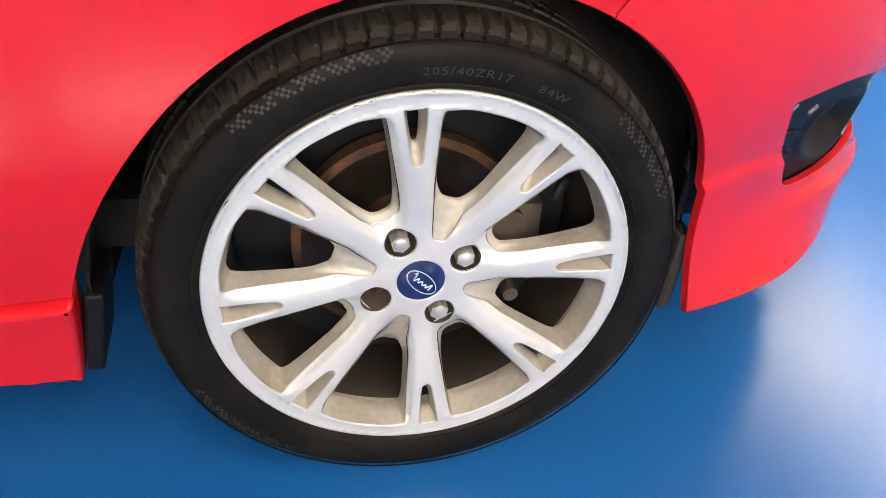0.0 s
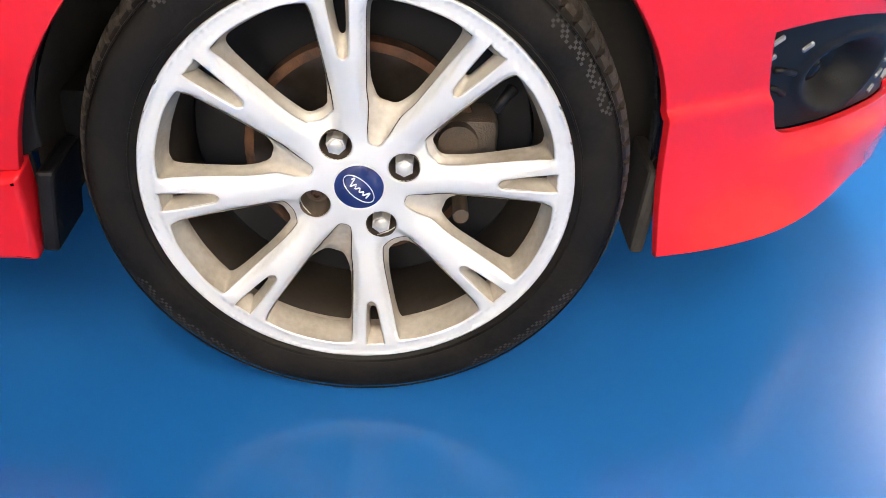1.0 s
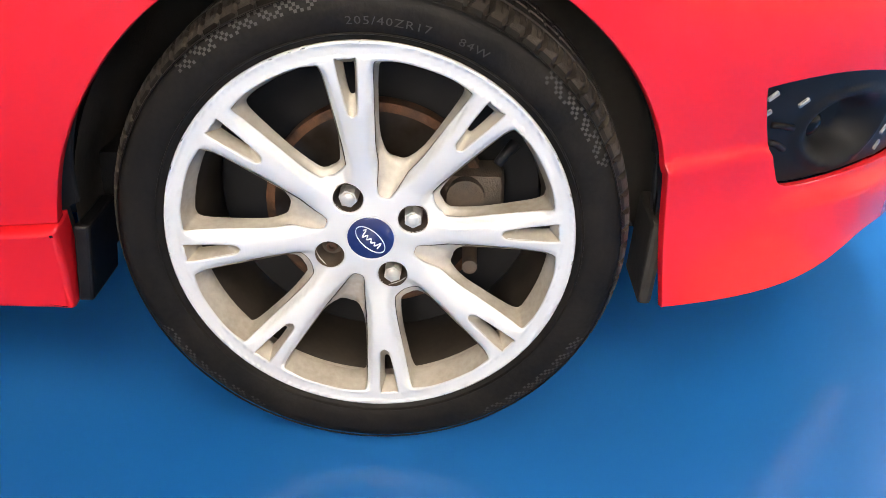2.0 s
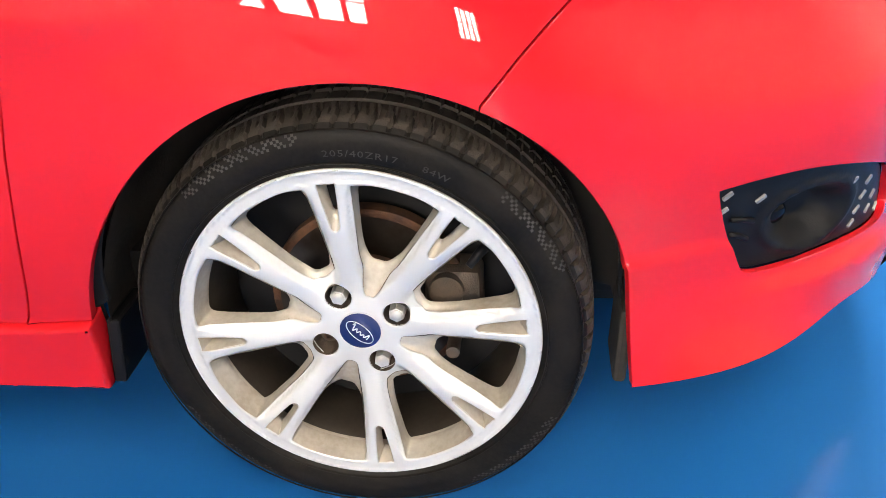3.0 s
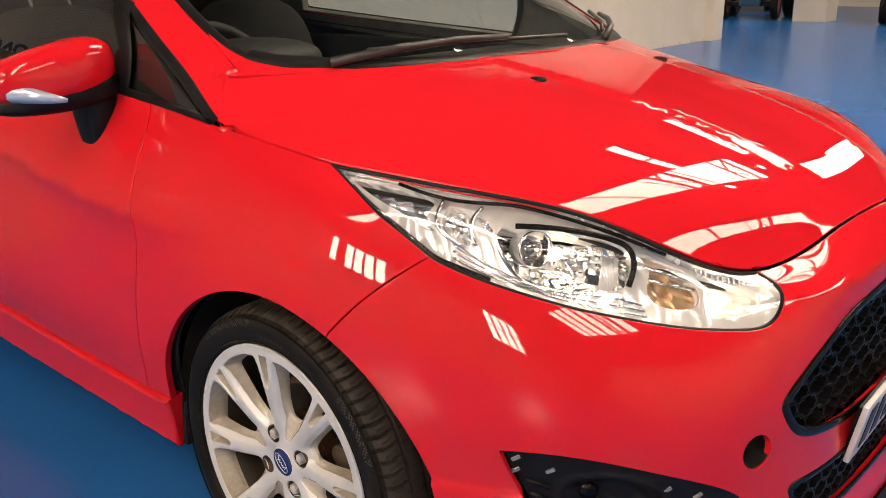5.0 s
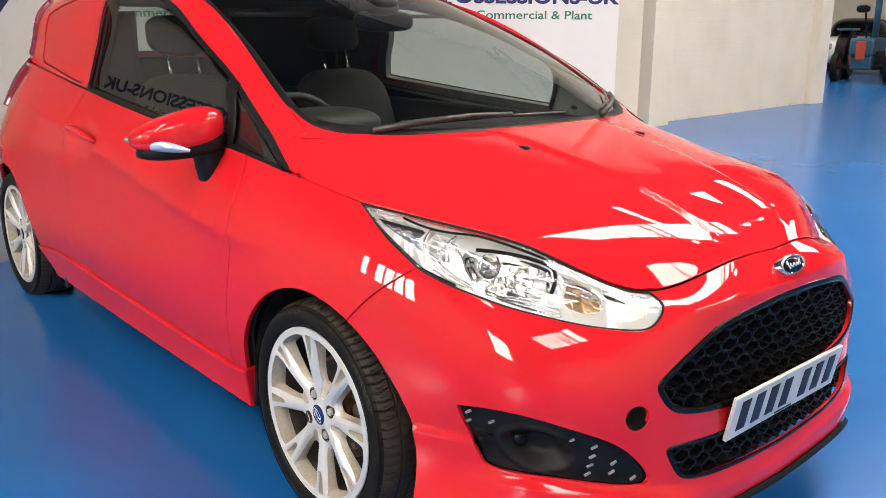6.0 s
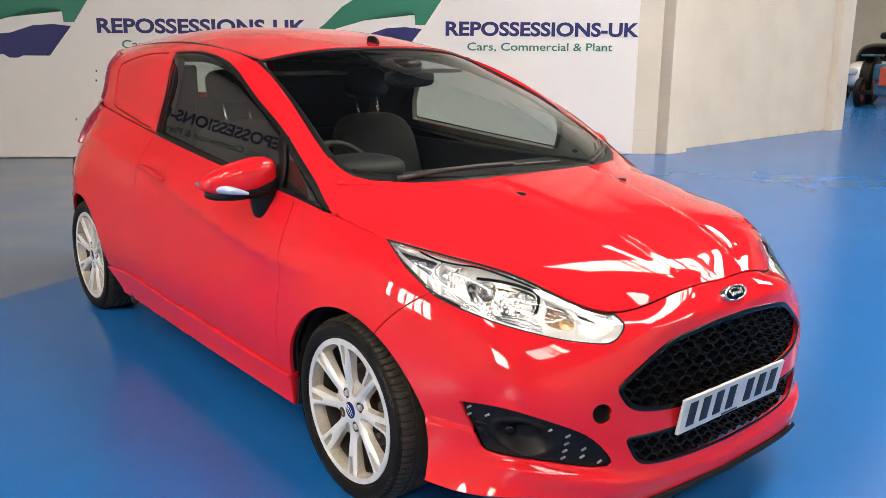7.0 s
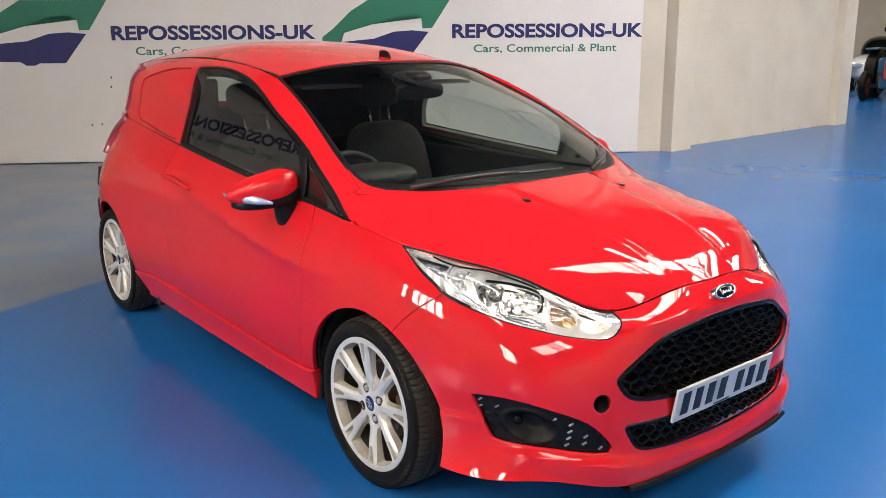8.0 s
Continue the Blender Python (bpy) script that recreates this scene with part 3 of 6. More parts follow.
# front bumper with grille, intake, fog lamp and towing-eye openings
GRILLE = [(0, 3.72), (0.35, 3.70), (0.75, 3.63), (1.2, 3.52), (1.5, 3.30), (1.78, 2.95), (2.02, 2.62), (2.07, 2.45), (1.98, 2.22), (1.84, 2.06), (1.6, 1.97), (1.2, 1.90), (0.6, 1.86), (0, 1.85)]
INTAKE = [(0, 1.42), (0.6, 1.42), (1.2, 1.43), (1.75, 1.46), (1.93, 1.45), (1.93, 1.36), (1.83, 1.10), (1.72, 0.94), (1.58, 0.87), (1.3, 0.80), (0.7, 0.72), (0, 0.70)]
FOG = outline([(4.085, 1.99), (3.74, 2.02), (3.33, 1.97), (2.82, 1.78), (2.47, 1.54), (2.23, 1.20), (2.165, 1.02)], [(2.165, 1.02), (2.2, 0.97), (2.35, 0.965), (2.9, 1.03), (3.45, 1.06), (3.88, 1.06), (4.0, 1.13)],
              [(4.0, 1.13), (4.035, 1.35), (4.075, 1.7), (4.085, 1.99)], step=0.04)
TOW = np.array([(2.325 + 0.125 * math.cos(t), 2.01 + 0.19 * math.sin(t)) for t in np.linspace(0, 2 * math.pi, 28, endpoint=False)])
bumper = body_piece(outline(SEAM, ARCH_FRONT, [ARCH_FRONT[-1], (4.735, 1.0), (4.75, 0.0)], [(4.75, 0), (4, 0), (2, 0), (0, 0)], [(0, 0), (0, 0.70)], INTAKE[::-1], [(0, 1.42), (0, 1.85)], GRILLE[::-1],
                            [(0, 3.72), (0, 5)], [(0, 5), (1.0, 5), (1.90, 5.0)], LAMP_LOW[::-1]), [FOG, TOW], cell=(0.012, 0.012), open_middle=True, deep=0.010)
panel("front_bumper", "", both(bumper))


def recess(name, uv_loop, depth, mat, cell=(0.012, 0.012), parent=None, both_sides=False, lift=None, label=""):
    """A plate set back behind an opening of the body."""
    p = body_piece(uv_loop, cell=cell, gap=-0.012, deep=0.004, lift=-depth, open_middle=both_sides)
    return panel(name, label, both(p) if both_sides else p, mat, parent)


# grille: a honeycomb of real bars before a near-black plate that supplies the shade behind
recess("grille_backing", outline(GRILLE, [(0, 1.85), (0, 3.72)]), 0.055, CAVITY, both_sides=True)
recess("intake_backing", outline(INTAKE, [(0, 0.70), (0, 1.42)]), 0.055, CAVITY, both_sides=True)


def honeycomb(name, loop, w, h, wall, deep, label):
    """Rows of hexagonal cells as joined walls, clipped to an opening, over both halves."""
    verts, faces = [], []
    loop = np.array(loop)
    full = np.concatenate([loop, loop[::-1] * [-1, 1]])
    lo, hi = full.min(0), full.max(0)
    rows = int((hi[1] - lo[1]) / (h * 0.75)) + 2
    cols = int((hi[0] - lo[0]) / w) + 2
    seen = set()
    for r in range(rows):
        for c in range(cols):
            cx, cy = lo[0] + (c + 0.5 * (r % 2)) * w, lo[1] + r * h * 0.75
            ring = [(cx + dx * w / 2, cy + dy * h / 2) for dx, dy in ((0.62, 0.9), (1, 0), (0.62, -0.9), (-0.62, -0.9), (-1, 0), (-0.62, 0.9))]
            for a, b in zip(ring, ring[1:] + ring[:1]):
                key = tuple(sorted(((round(a[0], 2), round(a[1], 2)), (round(b[0], 2), round(b[1], 2)))))
                if key in seen:
                    continue
                m = np.array([a, b, ((a[0] + b[0]) / 2, (a[1] + b[1]) / 2)])
                if not inside(full, m).any():
                    continue
                seen.add(key)
                ends = np.array([a, b])
                P = BODY.at(np.abs(ends[:, 0]), ends[:, 1])
                N = BODY.normal(np.abs(ends[:, 0]), ends[:, 1])
                sgn = np.where(ends[:, 0] < 0, -1.0, 1.0)
                P[:, 1] *= -sgn
                N[:, 1] *= -sgn
                d = P[1] - P[0]
                t = np.cross(d, N[0])
                t = t / (np.linalg.norm(t) + 1e-9) * wall
                base = len(verts)
                for q, nn in ((P[0], N[0]), (P[1], N[1])):
                    verts += [q - nn * 0.012 - t * 0.6, q - nn * 0.012 + t * 0.6, q - nn * deep + t, q - nn * deep - t]
                k = base
                faces += [(k, k + 1, k + 5, k + 4), (k + 1, k + 2, k + 6, k + 5), (k + 3, k, k + 4, k + 7)]
    return put(name, verts, faces, BLACK, car, label, smooth=False)


honeycomb("grille_mesh", GRILLE, 0.27, 0.30, 0.0017, 0.04, "gloss black honeycomb grille")
honeycomb("intake_mesh", INTAKE, 0.22, 0.24, 0.0022, 0.04, "black honeycomb lower grille")


def frame_bar(name, run, width, lift, mat, label="", mirror=True, parent=None, patch=BODY):
    """A rounded strip along a line of a patch."""
    run = curve2(run, 0.04)
    P, N = patch.at(run[:, 0], run[:, 1]) * [1, -1, 1], patch.normal(run[:, 0], run[:, 1]) * [1, -1, 1]
    T = np.gradient(P, axis=0)
    W = np.cross(T, N)
    W /= np.linalg.norm(W, axis=1, keepdims=True)
    prof = [(-1, -0.006), (-0.9, 0.4), (-0.5, 0.85), (0, 1), (0.5, 0.85), (0.9, 0.4), (1, -0.006)]
    rows = [P + W * a * width / 2 + N * b * lift for a, b in prof]
    n = len(run)
    verts = np.concatenate(rows)
    faces = [(k * n + i, k * n + i + 1, (k + 1) * n + i + 1, (k + 1) * n + i) for k in range(len(prof) - 1) for i in range(n - 1)]
    if mirror and np.abs(P[:, 1]).min() > 0.01:
        put(name, verts * [1, -1, 1], [tuple(reversed(q)) for q in faces], mat, car if parent is None else parent, label)
    elif mirror:
        m = len(verts)
        verts = np.concatenate([verts, verts * [1, -1, 1]])
        faces = faces + [tuple(i + m for i in reversed(q)) for q in faces]
    return put(name, verts, faces, mat, car if parent is None else parent, label)


frame_bar("grille_surround", GRILLE, 0.016, 0.004, GLOSS_BLACK, "gloss black grille surround")
frame_bar("intake_surround", INTAKE, 0.010, 0.003, GLOSS_BLACK)

# splitter under the bumper
spl = np.array([(u, 0.0) for u in np.linspace(0, 1.85, 24)])
P = BODY.at(spl[:, 0], spl[:, 1]) * [1, -1, 1]
rows = [P + [0.004, 0, 0.003], P + [0.014, 0, -0.006], P + [0.006, 0, -0.018], P + [-0.06, 0, -0.016], P + [-0.06, 0, 0.004]]
n = len(P)
verts = np.concatenate(rows)
faces = [(k * n + i, (k + 1) * n + i, (k + 1) * n + i + 1, k * n + i + 1) for k in range(4) for i in range(n - 1)]
verts2 = verts * [1, -1, 1]
put("splitter", np.concatenate([verts, verts2]), faces + [tuple(i + len(verts) for i in reversed(q)) for q in faces], BLACK, car, "matt black chin splitter")

# bonnet, windscreen, roof
bon = trim(BONNET, outline([(0, 0), (1, 0), (2, 0)], [(2, 0), (2, 1), (2, 2), (2, 3), (2, 4)], [(2, 4), (2, 5)], [(2, 5), (1, 5), (0, 5)], [(0, 5), (0, 0)], step=0.05), cell=(0.02, 0.02), scale=(0.35, 0.22), gap=0.0012, open_middle=True)
panel("bonnet", "", both(bon))
scr = trim(SCREEN, outline([(0, 0), (1, 0), (2, 0)], [(2, 0), (2, 1), (2, 2)], [(2, 2), (1, 2), (0, 2)], [(0, 2), (0, 0)]), cell=(0.03, 0.03), scale=(0.3, 0.5), gap=0.006, open_middle=True, deep=0.004, lift=-0.003)
screen = panel("windscreen", "raked windscreen glass", both(scr), WIND_GLASS)
screen.visible_shadow = False
for run in ([(0, 1.985), (1, 1.985), (1.97, 1.985)], [(1.985, 1.98), (1.985, 1), (1.985, 0.5), (1.96, 0.24), (1.90, 0.11), (1.80, 0.045), (1.62, 0.015), (1, 0.015), (0, 0.015)]):
    frame_bar("windscreen_seal", run, 0.022, 0.003, BLACK, patch=SCREEN)
foot = trim(SCREEN, outline([(2.0, 0.0), (2.0, 0.5)], [(2.0, 0.5), (1.965, 0.24), (1.905, 0.11), (1.80, 0.05), (1.62, 0.015), (1.35, -0.012)], [(1.35, -0.012), (1.35, -0.03)], [(1.35, -0.03), (2.0, -0.03), (2.0, 0.0)]), cell=(0.015, 0.015), scale=(0.3, 0.5), lift=0.002, deep=0.004)
for flip in (lambda p: p, mirrored):
    panel("pillar_foot", "", flip(foot))
roof = trim(ROOF, outline([(0, 0), (1, 0), (2, 0)], [(2, 0), (2, 1), (2, 2), (2, 3)], [(2, 3), (1, 3), (0, 3)], [(0, 3), (0, 0)]), cell=(0.03, 0.03), scale=(0.3, 0.6), gap=0.003, open_middle=True)
panel("roof_panel", "", both(roof))
frame_bar("roof_moulding", [(2, 0.0), (2, 1), (2, 2), (2, 3)], 0.012, 0.004, BLACK, patch=ROOF)

# greenhouse sides: frame with door window and the panelled quarter
DLO_TOP = [(0.10, 0.03), (0.11, 0.75), (0.18, 1.40), (0.44, 1.73), (0.70, 1.98), (0.99, 2.09), (1.42, 2.18), (1.98, 2.47), (2.45, 2.62), (2.74, 2.60), (3.03, 2.44)]
DLO = outline(DLO_TOP, [(3.03, 2.44), (2.94, 1.86), (2.97, 1.27), (3.05, 0.78), (3.13, 0.03)], [(3.13, 0.03), (2.0, 0.03), (1, 0.03), (0.10, 0.03)])
QUARTER = outline([(3.25, 0.12), (3.18, 0.78), (3.10, 1.27), (3.08, 1.86), (3.18, 2.42)], [(3.18, 2.42), (3.66, 2.31), (4.19, 1.98), (4.34, 1.86)], [(4.34, 1.86), (4.38, 1.2), (4.37, 0.55)], [(4.37, 0.55), (4.27, 0.28), (3.97, 0.21), (3.52, 0.10), (3.25, 0.12)])
CS = (0.5, 0.13)
side_frame = trim(CABIN, outline([(0, 0), (3, 0), (6, 0)], [(6, 0), (6, 1), (6, 2), (6, 3)], [(6, 3), (4, 3), (2, 3), (1, 3), (0, 3)], [(0, 3), (0, 0)]), [DLO, QUARTER], cell=(0.025, 0.02), scale=CS, gap=0.001, deep=0.006)
fixed = trim(CABIN, QUARTER, cell=(0.025, 0.02), scale=CS, gap=0.003, lift=-0.004)
window = trim(PANE, DLO, cell=(0.03, 0.03), scale=CS, gap=0.004, deep=0.003, lift=-0.004)
SIGHT = outline([(1.12, 0.10), (0.98, 0.95), (0.84, 1.98), (0.99, 2.05), (1.42, 2.14), (1.98, 2.43), (2.45, 2.58), (2.74, 2.56), (2.99, 2.42)], [(2.99, 2.42), (2.90, 1.86), (2.93, 1.27), (3.01, 0.78), (3.08, 0.10)], [(3.08, 0.10), (2.0, 0.10), (1.12, 0.10)])
lining = trim(CABIN, outline([(0, -0.35), (3, -0.35), (6, -0.35)], [(6, -0.35), (6, 1), (6, 2), (6, 2.95)], [(6, 2.95), (4, 2.95), (2, 2.95), (1, 2.95), (0, 2.95)], [(0, 2.95), (0, -0.35)]), [SIGHT], cell=(0.05, 0.03), scale=CS, lift=-0.013, deep=0.030)
SIGHT_FAR = outline([(1.38, 0.10), (1.24, 0.95), (1.06, 1.98), (1.16, 2.05), (1.46, 2.14), (1.98, 2.43), (2.45, 2.58), (2.74, 2.56), (2.99, 2.42)], [(2.99, 2.42), (2.90, 1.86), (2.93, 1.27), (3.01, 0.78), (3.08, 0.10)], [(3.08, 0.10), (2.0, 0.10), (1.38, 0.10)])
far_lining = trim(CABIN, outline([(0, -0.35), (3, -0.35), (6, -0.35)], [(6, -0.35), (6, 1), (6, 2), (6, 2.95)], [(6, 2.95), (4, 2.95), (2, 2.95), (1, 2.95), (0, 2.95)], [(0, 2.95), (0, -0.35)]), [SIGHT_FAR], cell=(0.05, 0.03), scale=CS, lift=-0.013, deep=0.030)
DIVIDER = [(1.09, 0.02), (0.95, 0.95), (0.78, 2.04)]
# one lining in two colours: near side near-black as shaded, far side pale as lit
panel("pillar_lining", "", lining, TRIM)
panel("pillar_lining", "pale grey pillar lining", mirrored(far_lining), LINING)
for flip in (lambda p: p, mirrored):
    panel("cabin_side", "", flip(side_frame))
    panel("quarter_blank", "red panel filling the rear side window", flip(fixed))
    pane = panel("door_window", "tinted door window", flip(window), SIDE_GLASS)
    pane.visible_shadow = False
frame_bar("window_seal", np.vstack([DLO, DLO[:1]])[::2], 0.016, 0.003, BLACK, "black rubber window surround", patch=CABIN)
frame_bar("window_divider", DIVIDER, 0.045, 0.004, BLACK, patch=CABIN)

# red strips that close the screen pillar against the glass and the bonnet's rear corner
def ruled(name, first, second, sink):
    rows = [first + (second - first) * w - [0, sink * (w > 0) * (w < 1), 0] for w in np.linspace(0, 1, 5)]
    n = len(first)
    verts = np.concatenate(rows) * [1, -1, 1]
    faces = [(k * n + i, (k + 1) * n + i, (k + 1) * n + i + 1, k * n + i + 1) for k in range(4) for i in range(n - 1)]
    put(name, verts, faces, PAINT, car)
    put(name, verts * [1, -1, 1], [tuple(reversed(q)) for q in faces], PAINT, car)


s = np.linspace(0.0, 2.0, 40)
ruled("pillar_edge", CABIN.at(s, np.full(40, 2.94)), SCREEN.at(np.full(40, 1.975), np.clip(s, 0.06, 1.99)) - [0, 0, 0.001], 0.0)
s = np.linspace(0.0, 3.0, 24)
ruled("pillar_base", CABIN.at(np.full(24, 0.05), s), BONNET.at(np.full(24, 1.90), 4.0 + s / 3) - [0, 0, 0.0025], 0.001)

# small closing pieces at the foot of each screen pillar
for side in (-1, 1):
    for x, y, z in ((-0.252, 0.667, 0.955), (-0.176, 0.742, 0.867)):
        verts, faces = lathe([(0.0, 0.006), (0.009, 0.0045), (0.015, 0.0), (0.015, -0.006)], 20, "z")
        put("pillar_cap", [(x + v[0], y * side + v[1], z + v[2]) for v in verts], faces, PAINT, car)

# tailgate
TAIL = Patch([[(-3.0, 0, 1.088), (-2.98, .35, 1.078), (-2.90, .55, 1.070)], [(-2.985, 0, 1.20), (-2.965, .33, 1.195), (-2.86, .53, 1.19)], [(-2.945, 0, 1.385), (-2.915, .26, 1.372), (-2.842, .465, 1.330)]])
BACKLIGHT = [(0, 1.80), (1, 1.80), (1.45, 1.76), (1.66, 1.62), (1.70, 1.0), (1.68, 0.16), (1.5, 0.02), (1, 0.0), (0, 0.0)]
back_frame = trim(TAIL, outline([(0, -0.25), (1, -0.25), (2, -0.25)], [(2, -0.25), (2, 1), (2, 2)], [(2, 2), (1, 2), (0, 2)], [(0, 2), (0, 1.80)], BACKLIGHT, [(0, 0.0), (0, -0.25)]), cell=(0.05, 0.05), scale=(0.28, 0.15), gap=0.003, open_middle=True)
panel("tailgate", "", both(back_frame))
back_pane = trim(TAIL, outline(BACKLIGHT, [(0, 0.0), (0, 1.80)]), cell=(0.05, 0.05), scale=(0.28, 0.15), deep=0.003, lift=-0.004, open_middle=True)
rear_glass = panel("rear_window", "clear tailgate window", both(back_pane), WIND_GLASS)
rear_glass.visible_shadow = False

# near-black shell added behind the gaps, their shade put into its colour
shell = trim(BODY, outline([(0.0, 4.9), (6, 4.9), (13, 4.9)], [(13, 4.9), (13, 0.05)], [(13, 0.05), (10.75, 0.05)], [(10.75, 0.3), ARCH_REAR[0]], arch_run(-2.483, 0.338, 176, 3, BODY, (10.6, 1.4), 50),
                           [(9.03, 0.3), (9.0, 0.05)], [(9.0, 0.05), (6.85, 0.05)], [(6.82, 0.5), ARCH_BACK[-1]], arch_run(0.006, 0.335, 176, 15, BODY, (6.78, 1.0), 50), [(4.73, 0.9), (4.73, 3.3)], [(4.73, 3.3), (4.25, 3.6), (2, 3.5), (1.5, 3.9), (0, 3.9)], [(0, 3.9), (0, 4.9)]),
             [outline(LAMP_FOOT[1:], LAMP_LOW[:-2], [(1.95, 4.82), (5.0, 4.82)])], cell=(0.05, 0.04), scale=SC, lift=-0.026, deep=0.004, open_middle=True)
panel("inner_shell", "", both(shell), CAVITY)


# ---- wheels: eight forked spokes, four bolts ----
class Face:
    """The wheel's front as a height over its plane: u ahead, v up, y outwards negative; the spokes are slightly crowned."""

    def at(self, u, v):
        u, v = np.asarray(u, float), np.asarray(v, float)
        r = np.hypot(u, v)
        a = np.degrees(np.arctan2(v, u)) - 5.1
        off = np.abs((a + 22.5) % 45 - 22.5) * np.radians(1) * r
        crown = 14 * np.minimum(off, 0.022) ** 2 * np.clip((0.200 - r) / 0.06, 0, 1) * np.clip((r - 0.045) / 0.04, 0, 1)
        share = off / np.radians(np.interp(r, [0.06, 0.07, 0.08, 0.09, 0.11, 0.14, 0.17, 0.20], [22.5, 17, 14, 11.3, 9.7, 8.7, 8.1, 7.9])) / np.maximum(r, 0.01)
        start = np.interp(r, [0.09, 0.15, 0.20], [0.50, 0.62, 0.74])
        crown = crown + 0.0065 * ease((share - start) / (1.02 - start)) * np.clip((0.207 - r) / 0.012, 0, 1) * np.clip((r - 0.060) / 0.025, 0, 1)
        y = np.interp(r, [0, 0.03, 0.05, 0.075, 0.11, 0.15, 0.20, 0.2105, 0.2125, 0.222, 0.2245, 0.2275], [0.014, 0.014, 0.0155, 0.0145, 0.008, 0.003, 0.001, 0.0010, 0.0022, 0.0018, 0.0, 0.0012])
        return np.stack([u, y + crown, v], -1)

    def normal(self, u, v, e=0.0015):
        du = self.at(u + e, v) - self.at(u - e, v)
        dv = self.at(u, v + e) - self.at(u, v - e)
        n = np.cross(du, dv)
        return n / np.linalg.norm(n, axis=1, keepdims=True)


def polar(points, turn):
    return [(r * math.cos(radians(turn + a)), r * math.sin(radians(turn + a))) for r, a in points]


SPOKE_SIDE = varied("dusty_silver_sides", (0.58, 0.53, 0.45), (0.36, 0.30, 0.23), 11, rough=0.42, rough_by=0.15, metal=0.15, coat=0.3, coat_rough=0.2, fine=0.4, sharp=(0.55, 1.0))
CAST = varied("grimy_cast_iron", (0.075, 0.062, 0.052), (0.12, 0.085, 0.06), 40, rough=0.6, rough_by=0.2, bump=0.4, metal=0.3)
# dust brown, lightened further in place of overhead light missing under the arch
TREAD = varied("lit_dusty_tread_rubber", (0.018, 0.0150, 0.0122), (0.042, 0.034, 0.027), 30, rough=0.55, rough_by=0.2, bump=0.3, fine=0.3, spec=0.3)
SCUFF_RUBBER = varied("scuffed_rubber", (0.045, 0.041, 0.037), (0.026, 0.024, 0.022), 30, rough=0.7)


def sidewall_words(name, words, r, centre, cap, parent):
    """Raised letters bent round the tyre's side."""
    cu = bpy.data.curves.new(name, "FONT")
    cu.body, cu.size, cu.resolution_u, cu.space_character = words, 1.0, 2, 1.15
    ob = bpy.data.objects.new(name, cu)
    scene.collection.objects.link(ob)
    bpy.context.view_layer.update()
    me = bpy.data.meshes.new_from_object(ob.evaluated_get(bpy.context.evaluated_depsgraph_get()))
    bpy.data.objects.remove(ob)
    wide = max(v.co.x for v in me.vertices)
    k = cap / 0.729
    for v in me.vertices:
        a = radians(centre) - (v.co.x - wide / 2) * k * 1.25 / r
        rr = r + v.co.y * k
        v.co = Vector((rr * math.cos(a), float(np.interp(rr, [0.236, 0.243, 0.252, 0.262], [-0.001, -0.003, -0.0045, -0.004])) - 0.0008, rr * math.sin(a)))
    me.materials.clear()
    me.materials.append(SCUFF_RUBBER)
    out = new(name, me)
    out.parent = parent
    return out


